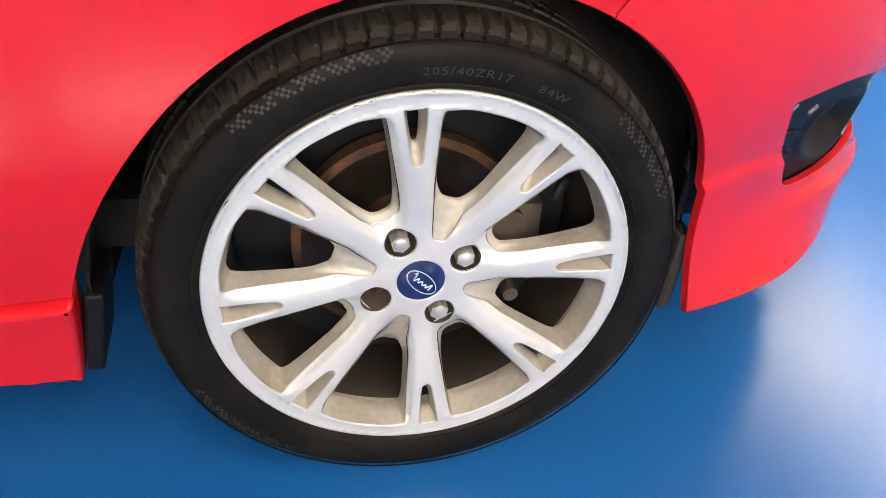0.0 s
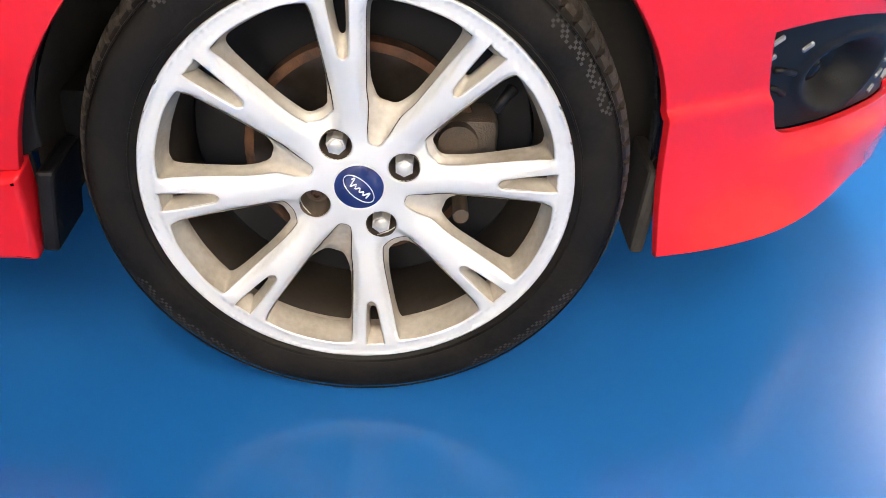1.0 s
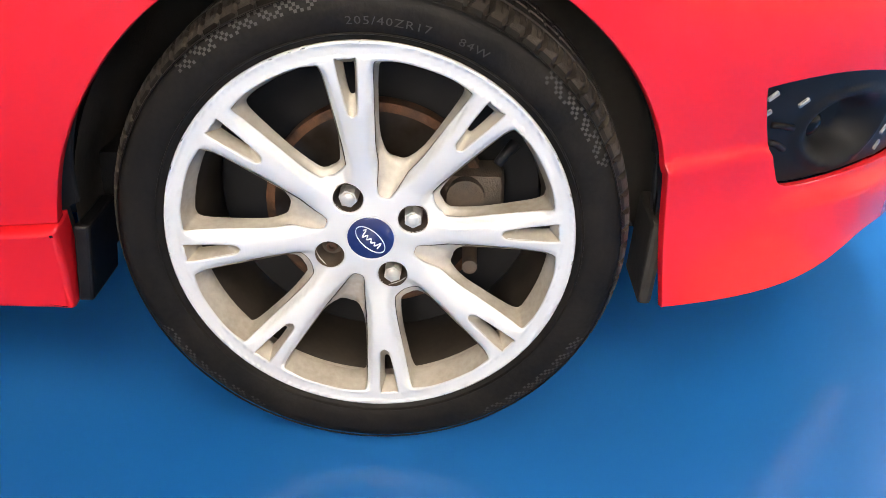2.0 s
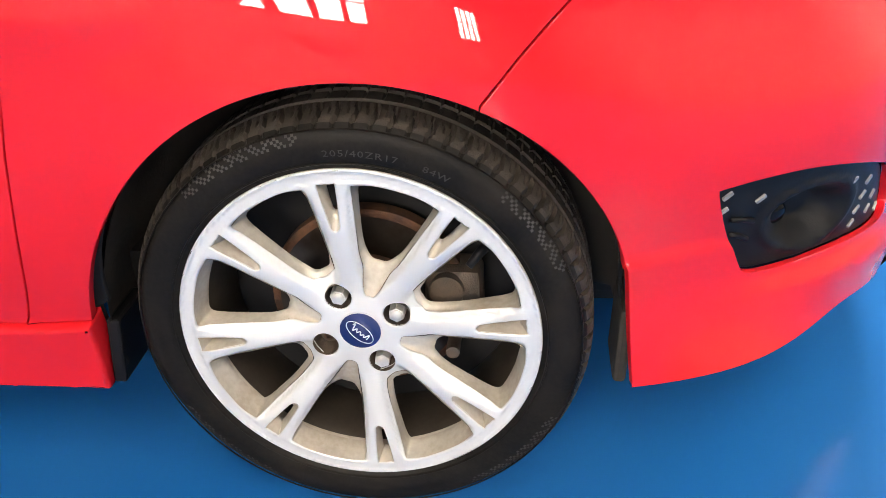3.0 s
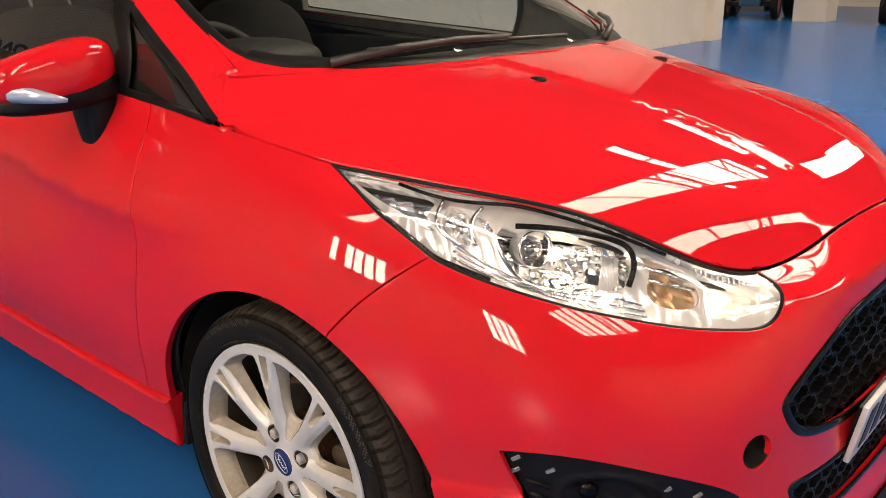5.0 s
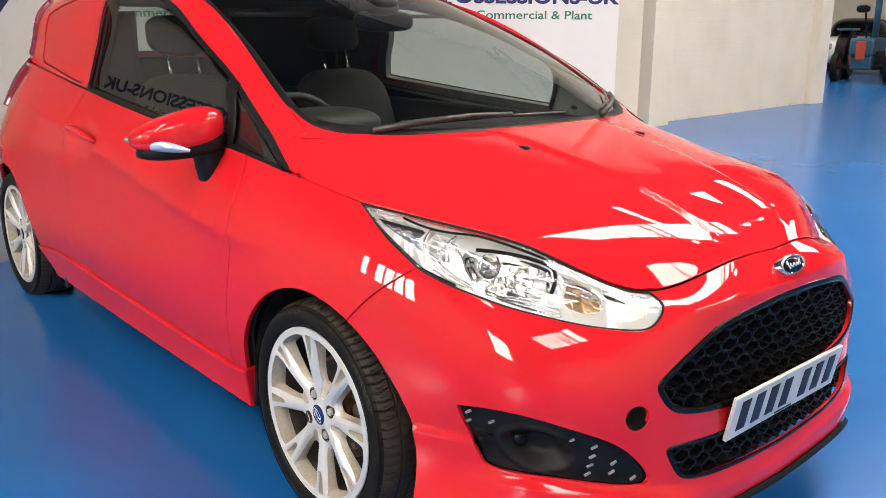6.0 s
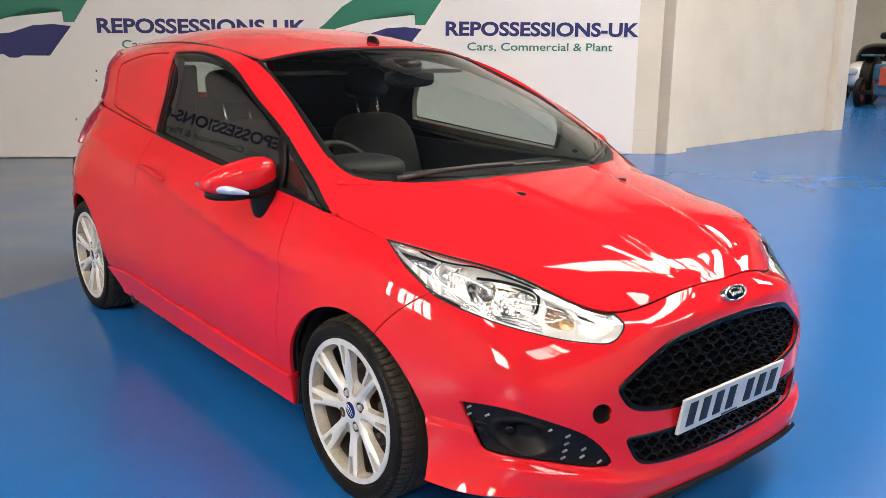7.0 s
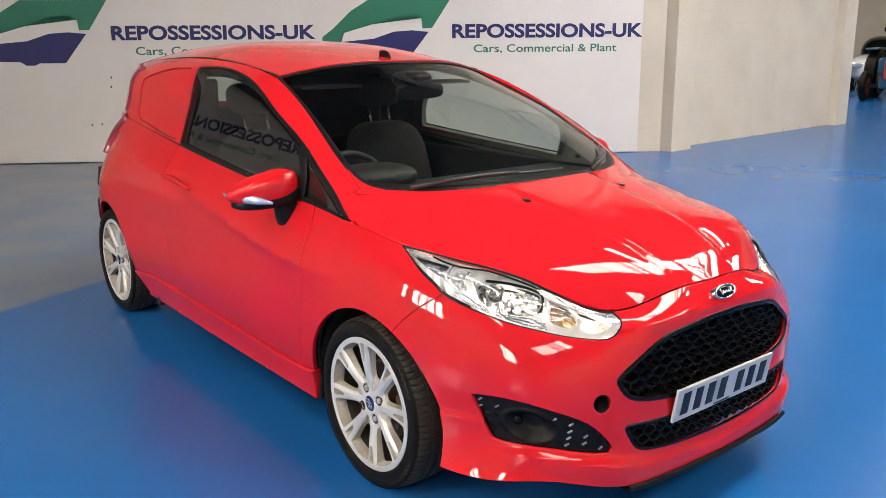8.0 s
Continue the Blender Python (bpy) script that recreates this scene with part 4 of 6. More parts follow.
def make_wheel(name, steel_bolts=3):
    w = thing(name, "", "")
    holes, walls = [], []
    for k in range(8):
        turn = 5.1 + 22.5 + 45 * k
        inner, bore = (0.082, 0.090) if k % 2 == 0 else (0.052, 0.096)
        top = [(0.2085, 0.0), (0.2085, 8.0), (0.206, 13.2), (0.200, 14.6), (0.17, 14.4), (0.14, 13.8), (0.11, 12.8), (0.092, 11.0), ((inner + 0.092) / 2, 9.6), (inner + 0.003, 7.0), (inner, 0)]
        foot = [(0.202, 0.0), (0.202, 9.0), (0.200, 12.2), (0.193, 13.7), (0.168, 13.7), (0.14, 13.0), (0.118, 11.6), (bore + 0.008, 8.6), (bore + 0.002, 6.0), (bore, 3.0), (bore, 0)]
        pair = []
        for half in (top, foot):
            loop = polar(half + [(r, -a) for r, a in reversed(half[1:-1])], turn)
            pair.append(spline_at(np.array(loop + loop[:1]), np.linspace(0, len(loop), 120, endpoint=False)))
        holes.append(pair[0])
        walls.append((pair[0], pair[1], 0.025))
        top = [(0.2085, 0.0), (0.2085, 2.2), (0.206, 2.9), (0.18, 2.7), (0.155, 2.1), (0.149, 1.3), (0.147, 0.0)]
        foot = [(0.2005, 0.0), (0.2005, 1.2), (0.199, 1.7), (0.185, 1.6), (0.170, 1.2), (0.166, 0.7), (0.165, 0.0)]
        pair = []
        for half in (top, foot):
            loop = polar(half + [(r, -a) for r, a in reversed(half[1:-1])], 5.1 + 45 * k)
            pair.append(spline_at(np.array(loop + loop[:1]), np.linspace(0, len(loop), 60, endpoint=False)))
        holes.append(pair[0])
        walls.append((pair[0], pair[1], 0.016))
    for k in range(4):
        c = polar([(0.053, 0)], 26.5 + 90 * k)[0]
        holes.append(np.array([(c[0] + 0.0165 * math.cos(t), c[1] + 0.0165 * math.sin(t)) for t in np.linspace(0, 2 * math.pi, 30, endpoint=False)]))
    ring = np.array([(0.2275 * math.cos(t), 0.2275 * math.sin(t)) for t in np.linspace(0, 2 * math.pi, 200, endpoint=False)])
    face = Face()
    v, f, n = trim(face, ring, holes, cell=(0.004, 0.004), lip=0.0022, deep=0.001, side=1, off=0.8)
    alloy = put("alloy_face", v, f, SILVER, w, "silver eight-spoke alloy with kerb scuffs", n)
    # sloping sides of the openings, down to the smaller hole at the back
    for top, foot, deep in walls:
        away = top - top.mean(0)
        away = top + away / np.linalg.norm(away, axis=1, keepdims=True) * 0.0026
        y0 = np.minimum(face.at(away[:, 0], away[:, 1])[:, 1], face.at(top[:, 0], top[:, 1])[:, 1]) + 0.0012
        rows = []
        for t in np.linspace(0, 1, 6):
            s = t ** 1.3
            q = top + (foot - top) * s
            rows.append(np.stack([q[:, 0], y0 + (deep + 0.004 - y0) * t, q[:, 1]], 1))
        rows.append(np.stack([foot[:, 0], np.full(len(foot), deep + 0.010), foot[:, 1]], 1))
        m = len(top)
        put("spoke_side", np.concatenate(rows), [(k * m + i, k * m + (i + 1) % m, (k + 1) * m + (i + 1) % m, (k + 1) * m + i) for k in range(6) for i in range(m)], SPOKE_SIDE, alloy)
    # barrel and rim lip: pale at the lip, dark brown deeper in
    turned("rim_ledge", [(0.2268, 0.003), (0.2275, 0.006), (0.2270, 0.012), (0.222, 0.015), (0.214, 0.020), (0.206, 0.034), (0.2035, 0.042)], SPOKE_SIDE, w, n=120)
    turned("rim_barrel", [(0.2035, 0.042), (0.200, 0.05), (0.196, 0.08), (0.198, 0.13), (0.205, 0.17), (0.222, 0.19), (0.224, 0.195)], SILVER_INNER, w, "dark brown inner barrel", 120)
    # tyre: sidewall, shoulder and tread with cut blocks
    nseg, blocks = 840, 84
    prof = [(0.2255, 0.006), (0.231, 0.002), (0.236, -0.001), (0.243, -0.003), (0.252, -0.0045), (0.262, -0.004), (0.270, -0.002), (0.276, 0.002), (0.2805, 0.007), (0.2838, 0.012), (0.2862, 0.018), (0.2880, 0.024), (0.2893, 0.031), (0.2900, 0.038),
            (0.2905, 0.0455), (0.2840, 0.0465), (0.2840, 0.0535), (0.291, 0.0545), (0.2916, 0.078), (0.285, 0.079), (0.285, 0.087), (0.292, 0.088), (0.292, 0.112), (0.285, 0.113), (0.285, 0.121), (0.2916, 0.122), (0.291, 0.145), (0.284, 0.146), (0.284, 0.153), (0.2905, 0.154), (0.288, 0.172), (0.280, 0.196), (0.260, 0.207), (0.236, 0.200), (0.2255, 0.192)]
    verts, faces = [], []
    for j, (r, h) in enumerate(prof):
        for i in range(nseg):
            t = i / nseg
            lean = 0.0022 * math.sin((h - 0.012) * 110)
            ph = ((t + lean) * blocks) % 1.0
            cut = 0.0
            if 8 <= j <= 13:
                cut = 0.0075 if ph < 0.19 else (0.0022 if 0.52 < ph < 0.61 and j > 9 else 0.0)
                cut *= (0.35 if j == 8 else 0.8 if j == 9 else 1)
            elif j > 17 and h < 0.16 and prof[j][0] > 0.2895:
                cut = 0.004 if ph < 0.12 else 0.0
            rr = r - cut
            a = 2 * math.pi * t
            x, z = rr * math.cos(a), rr * math.sin(a)
            z = max(z, -0.2897)
            verts.append((x, h + cut * 0.5 * (j < 10), z))
    for j in range(len(prof) - 1):
        for i in range(nseg):
            i2 = (i + 1) % nseg
            faces.append((j * nseg + i, j * nseg + i2, (j + 1) * nseg + i2, (j + 1) * nseg + i))
    me = bpy.data.meshes.new("tyre")
    me.from_pydata(verts, [], faces)
    bm = bmesh.new()
    bm.from_mesh(me)
    bmesh.ops.recalc_face_normals(bm, faces=bm.faces)
    bpy.data.meshes.remove(me)
    tyre = part("tyre", bm, RUBBER, w, "worn low-profile black rubber tyre", 28)
    tyre.data.materials.append(TREAD)
    for face_no, polygon in enumerate(tyre.data.polygons):
        polygon.material_index = 1 if 8 <= face_no // nseg <= 29 else 0
    # raised rings on the sidewall
    turned("sidewall_ring", [(0.2330, 0.0015), (0.2338, -0.0012), (0.2346, -0.0022), (0.2354, -0.0020), (0.2360, 0.0)], RUBBER, tyre, n=120)
    turned("sidewall_ring", [(0.2745, -0.0015), (0.2750, -0.0036), (0.2757, -0.0034), (0.2765, 0.0)], RUBBER, tyre, n=120)
    # moulded size marking and chequer bands on the sidewall
    sidewall_words("size_marking", "205/40ZR17", 0.2445, 84, 0.0085, tyre)
    sidewall_words("load_marking", "84W", 0.2445, 64, 0.0085, tyre)
    for a0, a1 in ((99, 134), (22, 48), (205, 240), (300, 335)):
        v, f = [], []
        for i in range(int((a1 - a0) / 0.75)):
            for j in range(4):
                if (i + j) % 2 or (i * 7 + j * 3) % 11 < 3:
                    continue
                a, r = a0 + i * 0.75, 0.2615 + j * 0.0032
                k = len(v)
                for rr, aa in ((r, a), (r + 0.0032, a), (r + 0.0032, a + 0.72), (r, a + 0.72)):
                    v.append((rr * math.cos(radians(aa)), np.interp(rr, [0.252, 0.262, 0.270, 0.276], [-0.0045, -0.004, -0.002, 0.002]) - 0.0007, rr * math.sin(radians(aa))))
                f.append((k + 3, k + 2, k + 1, k))
        put("chequer_band", v, f, SCUFF_RUBBER, tyre, smooth=False)
    # hub: cap, bolts, brake
    turned("centre_cap", [(0.0, 0.0105), (0.012, 0.0108), (0.022, 0.0122), (0.0262, 0.0140), (0.0268, 0.0180)], BLUE_CAP, w, "dark blue wheel centre cap", 48)
    turned("cap_ring", [(0.0266, 0.0165), (0.0268, 0.0135), (0.0282, 0.0132), (0.0290, 0.0165)], SILVER, w, n=48)
    for k in range(4):
        c = polar([(0.053, 0)], 26.5 + 90 * k)[0]
        turned("bolt_seat", [(0.0168, 0.0165), (0.0150, 0.034), (0.012, 0.040), (0.0, 0.040)], CAST, w, n=24, at=(c[0], 0, c[1]))
        if k == 2:
            turned("wheel_bolt", [(0.0, 0.038), (0.003, 0.038), (0.0035, 0.034), (0.0062, 0.034), (0.007, 0.037), (0.007, 0.044)], RUST, w, "rusty locking wheel bolt", 16, at=(c[0], 0, c[1]))
        else:
            bm = bmesh.new()
            bmesh.ops.create_cone(bm, cap_ends=True, segments=6, radius1=0.0112, radius2=0.0104, depth=0.026, matrix=Matrix.Translation((c[0], 0.028, c[1])) @ Matrix.Rotation(radians(90), 4, "X") @ Matrix.Rotation(0.3 * k, 4, "Z"))
            bmesh.ops.create_uvsphere(bm, u_segments=16, v_segments=8, radius=0.0082, matrix=Matrix.Translation((c[0], 0.0155, c[1])) @ Matrix.Diagonal((1, 0.45, 1, 1)))
            part("wheel_bolt", bm, STEEL, w, "", 40)
    tube("valve", [(0.190 * math.cos(0.60), 0.040, 0.190 * math.sin(0.60)), (0.178 * math.cos(0.59), 0.034, 0.178 * math.sin(0.59)), (0.164 * math.cos(0.57), 0.026, 0.164 * math.sin(0.57))], [0.0070, 0.0060, 0.0052], BLACK, w, "black rubber valve")
    turned("brake_disc", [(0.04, 0.078), (0.062, 0.078), (0.064, 0.088), (0.080, 0.089), (0.129, 0.089), (0.131, 0.092), (0.131, 0.108), (0.129, 0.111), (0.07, 0.111)], DISC, w, "worn brake disc with rusty rim", 90)
    turned("disc_rim", [(0.122, 0.0885), (0.129, 0.0880), (0.1325, 0.090), (0.1325, 0.110), (0.129, 0.112)], RUST, w, n=90)
    turned("disc_hat", [(0.0, 0.060), (0.064, 0.060), (0.068, 0.064), (0.069, 0.089)], RUST, w, n=60)
    bm = bmesh.new()
    box(bm, 0.075, 0.150, 0.070, 0.125, -0.045, 0.055, 0.012)
    box(bm, 0.085, 0.125, 0.062, 0.075, -0.03, 0.035, 0.006)
    bmesh.ops.create_cone(bm, cap_ends=True, segments=20, radius1=0.022, radius2=0.022, depth=0.05, matrix=Matrix.Translation((0.105, 0.085, 0.03)) @ Matrix.Rotation(radians(90), 4, "X"))
    bmesh.ops.create_cone(bm, cap_ends=True, segments=14, radius1=0.009, radius2=0.009, depth=0.07, matrix=Matrix.Translation((0.112, 0.075, -0.05)) @ Matrix.Rotation(radians(90), 4, "X"))
    part("brake_caliper", bm, CAST, w, "dirty cast brake caliper", 35)
    # near-black disc added behind the brake, for the shade deep in the wheel
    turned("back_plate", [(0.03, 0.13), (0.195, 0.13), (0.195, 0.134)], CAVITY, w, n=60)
    return w


right_front = make_wheel("alloy_wheel")
right_front.location = (0, -0.822, 0.29)
right_front.parent = car


def drop_in(ob, m):
    made = copy_thing(ob, m)
    made.parent = car
    return made


drop_in(right_front, pose(-2.489, -0.822, 0.29, 0, 21, 0))
drop_in(right_front, pose(0, 0.822, 0.29, 0, 0, 180))
drop_in(right_front, pose(-2.489, 0.822, 0.29, 0, 0, 180))


# wheel housings: dark liners over each wheel
def liner(x, side, r=0.332):
    verts, faces, n = [], [], 44
    for a in np.linspace(-12, 192, n):
        c, s = math.cos(radians(a)), math.sin(radians(a))
        edge = 0.735 if a < 20 else 0.735 + 0.065 * min(1, (a - 20) / 30)
        for rr, y in ((r - 0.001, edge), (r + 0.007, edge - 0.02), (r + 0.010, 0.69), (r + 0.003, 0.58), (0.05, 0.57)):
            verts.append((x + rr * c, side * y, 0.29 + rr * s))
    for k in range(n - 1):
        for j in range(4):
            faces.append((k * 5 + j, k * 5 + j + 1, (k + 1) * 5 + j + 1, (k + 1) * 5 + j))
    put("wheel_housing", verts, faces, LINER, car, "dusty black wheel-arch liner")


LINER = varied("dusty_liner", (0.010, 0.009, 0.008), (0.034, 0.028, 0.022), 9, rough=0.85, fine=0.4, bump=0.3)
for x in (0, -2.489):
    for s in (-1, 1):
        liner(x, s)


# ---- headlights ----
def ring_wall(loop, depth, side, patch=BODY):
    """The side walls of a recess behind a loop of a patch."""
    P, N = patch.at(loop[:, 0], loop[:, 1]), patch.normal(loop[:, 0], loop[:, 1])
    Q = P - N * depth
    c = Q.mean(0)
    Q = c + (Q - c) * 0.93
    P, Q = P - N * 0.003, Q
    n = len(loop)
    v = np.concatenate([P, Q]) * [1, side, 1]
    return v, [(i, (i + 1) % n, n + (i + 1) % n, n + i) for i in range(n)]


def on_body(u, v, depth, side, patch=BODY):
    p, n = patch.at([u], [v])[0], patch.normal([u], [v])[0]
    return Vector(((p - n * depth) * [1, side, 1]).tolist()), Vector((n * [1, side, 1]).tolist())


def bowl(name, at, axis, profile, mat, parent, label="", n=40, squash=1.0):
    v, f = lathe(profile, n, "z")
    turn = Vector(axis).to_track_quat("Z", "Y").to_matrix()
    v = [Vector(at) + turn @ Vector((p[0], p[1] * squash, p[2])) for p in v]
    return put(name, v, f, mat, parent, label)


def blob(name, centre, radii, power, mat, parent, label="", shape=None, n=(40, 24)):
    """A rounded box as a superellipsoid, bent by shape."""
    verts, faces = [], []
    for j in range(n[1] + 1):
        b = -math.pi / 2 + math.pi * j / n[1]
        for i in range(n[0]):
            a = 2 * math.pi * i / n[0]
            f = lambda c: math.copysign(abs(c) ** power, c)
            p = Vector((radii[0] * f(math.cos(b)) * f(math.cos(a)), radii[1] * f(math.cos(b)) * f(math.sin(a)), radii[2] * f(math.sin(b))))
            if shape:
                p = shape(p)
            verts.append(Vector(centre) + p)
    for j in range(n[1]):
        for i in range(n[0]):
            k = (i + 1) % n[0]
            faces.append((j * n[0] + i, j * n[0] + k, (j + 1) * n[0] + k, (j + 1) * n[0] + i))
    return put(name, verts, faces, mat, parent, label)


LAMP_TOP = [(1.90, 5.0), (2.6, 5.0), (3.4, 5.0), (4.2, 5.0), (5.60, 5.0)]
LAMP = outline(LAMP_FOOT, LAMP_LOW, LAMP_TOP)
SATIN = varied("satin_reflector", (0.88, 0.89, 0.91), (0.78, 0.79, 0.82), 30, rough=0.25, rough_by=0.15, metal=0.7)
PALE = varied("pale_grit", (0.80, 0.79, 0.77), (0.70, 0.69, 0.67), 18, rough=0.5)


def chromed_bezel():
    """Bright chromed plastic pressed into fine uneven flutes."""
    m, t, b = principled("fluted_chrome_bezel", (0.92, 0.91, 0.88), 0.18, 0.48)
    co, wave, bump = t.nodes.new("ShaderNodeTexCoord"), t.nodes.new("ShaderNodeTexWave"), t.nodes.new("ShaderNodeBump")
    turn = t.nodes.new("ShaderNodeMapping")
    turn.inputs["Rotation"].default_value = (0.3, 0.5, 0.4)
    wave.inputs["Scale"].default_value, wave.inputs["Distortion"].default_value, wave.inputs["Detail"].default_value, wave.inputs["Detail Scale"].default_value = 14, 2.5, 2, 0.8
    bump.inputs["Strength"].default_value, bump.inputs["Distance"].default_value = 0.7, 0.006
    t.links.new(co.outputs["Object"], turn.inputs["Vector"])
    t.links.new(turn.outputs["Vector"], wave.inputs["Vector"])
    t.links.new(wave.outputs["Fac"], bump.inputs["Height"])
    t.links.new(bump.outputs["Normal"], b.inputs["Normal"])
    return m


BEZEL = chromed_bezel()
CREAM = varied("cream_reflector", (0.90, 0.87, 0.80), (0.84, 0.80, 0.72), 30, rough=0.2, rough_by=0.1, metal=0.2)
AMBER_SATIN = varied("amber_reflector", (0.80, 0.60, 0.42), (0.62, 0.36, 0.18), 40, rough=0.22, rough_by=0.1, metal=0.6)
BLUE_SATIN = varied("cool_reflector", (0.74, 0.82, 0.92), (0.62, 0.70, 0.82), 30, rough=0.18, rough_by=0.1, metal=0.8)
PROJECTOR = principled("projector_glass", (0.30, 0.31, 0.33), 0.06, 0.8)[0]
MIRROR = varied("lamp_mirror_coat", (0.90, 0.91, 0.93), (0.84, 0.85, 0.88), 30, rough=0.10, rough_by=0.06, metal=1.0)


class Facets:
    """A reflector behind the body's surface: a bowl of tilted flat facets."""

    def __init__(self, depth, across, tilt, centre=None, dish=0.0):
        self.depth, self.across, self.tilt, self.centre, self.dish = depth, across, tilt, centre, dish

    def at(self, u, v):
        u, v = np.asarray(u, float), np.asarray(v, float)
        a, b = u * self.across[0], v * self.across[1]
        i, j = np.floor(a), np.floor(b)
        r1, r2 = np.sin(i * 12.99 + j * 78.23), np.sin(i * 39.35 + j * 11.14 + 1.7)
        h = self.depth + self.tilt * ((a - i - 0.5) * (0.4 + r1) + (b - j - 0.5) * (0.4 + r2))
        if self.centre:
            d = np.hypot((u - self.centre[0]) / self.centre[2], (v - self.centre[1]) / self.centre[3])
            h = h + self.dish * np.clip(1 - d * d, -0.5, 1)
        return BODY.at(u, v) - BODY.normal(u, v) * h[:, None]

    normal = Patch.normal


BOWL = [(3.81, 4.60), (3.48, 4.73), (3.16, 4.81), (2.96, 4.84), (2.88, 4.76), (2.93, 4.39), (3.00, 4.15), (3.28, 4.04), (3.60, 3.99), (3.73, 4.03), (3.83, 4.20), (3.875, 4.40)]
CORNER = [(2.79, 4.76), (2.52, 4.80), (2.50, 4.60), (2.56, 4.06), (2.83, 4.04), (2.80, 4.40)]
END = [(2.40, 4.84), (2.2, 4.80), (2.05, 4.55), (2.10, 4.2), (2.2, 3.98), (2.34, 3.88), (2.46, 3.95), (2.42, 4.4)]
CELL = [(4.18, 4.80), (4.27, 4.50), (4.25, 4.33), (4.13, 4.25), (4.07, 4.30), (4.07, 4.42), (4.00, 4.64), (3.96, 4.78)]
WEDGE = [(5.15, 4.91), (4.85, 4.68), (4.52, 4.42), (4.36, 4.32), (4.40, 4.52), (4.32, 4.84), (4.7, 4.90)]


def make_headlight(side, lit):
    flip = (lambda q: q) if side < 0 else mirrored
    ring = lambda pts: outline(pts + pts[:1], step=0.03)
    cells = [ring(k) for k in (BOWL, CORNER, END, CELL, WEDGE)]
    base = panel("headlight", "clear headlight with chrome reflectors", flip(body_piece(LAMP, cells, lift=-0.018, gap=0.001, deep=0.030, cell=(0.014, 0.012), draft=-0.004)), BEZEL)
    v, f = ring_wall(LAMP, 0.085, side)
    put("lamp_bucket", v, f, SATIN, base)
    lens = panel("lens", "clear plastic lens", flip(body_piece(LAMP, lift=-0.002, gap=0.003, deep=0.004)), LENS, base)
    lens.visible_shadow = False
    looks = (("main_reflector", "faceted chrome main reflector", Facets(0.045, (9, 7), 0.008, (3.42, 4.40, 0.55, 0.5), 0.028), MIRROR),
             ("indicator_reflector", "amber-tinted indicator reflector", Facets(0.040, (9, 5), 0.004), AMBER_SATIN), ("side_reflector", "", Facets(0.036, (7, 6), 0.006, (2.3, 4.3, 0.4, 0.5), 0.01), CREAM),
             ("cell_reflector", "", Facets(0.036, (6, 4), 0.006), MIRROR), ("outer_reflector", "", Facets(0.030, (6, 3), 0.004), BLUE_SATIN))
    for (name, label, patch, mat), loop in zip(looks, cells):
        v, f, _ = flip(trim(patch, loop, cell=(0.006, 0.006), scale=SC, gap=-0.004, deep=0.002))
        put(name, v, f, mat, base, label, smooth=False)
    ax = (0.86, 0.42 * side, 0.20)
    p, _ = on_body(3.43, 4.42, 0.040, side)
    blob("bulb", p, (0.009, 0.009, 0.009), 1.0, LAMP_ON if lit else CHROME, base, "", None, (14, 8))
    p, _ = on_body(3.655, 4.43, 0.058, side)
    bowl("projector_ring", p, ax, [(0.022, 0.0), (0.026, 0.024), (0.0275, 0.030), (0.0295, 0.026), (0.031, 0.0)], CHROME, base, n=32)
    bowl("projector_lens", p, ax, [(0.0, 0.022), (0.010, 0.020), (0.018, 0.013), (0.024, 0.004)], PROJECTOR, base, n=24)
    for k in range(12):
        a, b = on_body(2.93 + 0.010 * k, 4.74 - 0.006 * k, 0.034, side)[0], on_body(3.02 + 0.014 * k, 4.17 - 0.01 * k, 0.040, side)[0]
        tube("reflector_flute", [a, b], 0.0016, SATIN, base, n=6)
    p, _ = on_body(2.70, 4.40, 0.036, side)
    bowl("indicator_bulb", p, ax, [(0.0, 0.022), (0.006, 0.020), (0.009, 0.010), (0.009, 0.0)], AMBER, base, n=14)
    p, _ = on_body(2.30, 4.35, 0.030, side)
    blob("side_light", p, (0.008, 0.008, 0.008), 1.0, SIDE_ON if lit else SATIN, base, "lit side lamp", None, (14, 8))
    # bezel lines: dark brow, black edge over the main bowl, chrome cell edges
    for name, run, w, h, mat in (("dark_brow", [(4.60, 4.93), (4.25, 4.84), (3.93, 4.88), (3.70, 4.93), (3.45, 4.93), (3.10, 4.92), (2.6, 4.93)], 0.006, -0.008, GLOSS_BLACK),
                                 ("bowl_edge", [(3.70, 4.665), (3.48, 4.745), (3.16, 4.825), (2.96, 4.855), (2.87, 4.77), (2.92, 4.39), (2.98, 4.17)], 0.009, -0.013, GLOSS_BLACK),
                                 ("cell_edge", [(4.22, 4.85), (4.31, 4.50), (4.28, 4.31), (4.13, 4.21)], 0.007, -0.013, CHROME), ("cell_edge", [(3.93, 4.84), (4.02, 4.63), (4.06, 4.40), (4.04, 4.26)], 0.007, -0.013, CHROME),
                                 ("cell_edge", [(3.90, 4.50), (3.86, 4.22), (3.74, 4.00), (3.55, 3.93)], 0.006, -0.013, CHROME)):
        c = curve2(run, 0.05)
        q, n = BODY.at(c[:, 0], c[:, 1]), BODY.normal(c[:, 0], c[:, 1])
        tube(name, ((q + n * h) * [1, side, 1]).tolist(), w / 2, mat, base, n=8)
    for low in (0.0, 0.075, 0.15):
        c = curve2([(4.22, 4.07 + low), (3.97, 3.975 + low * 0.7), (3.6, 3.905 + low * 0.4), (3.2, 3.86 + low), (2.92, 3.82 + low)], 0.05)
        q, n = BODY.at(c[:, 0], c[:, 1]), BODY.normal(c[:, 0], c[:, 1])
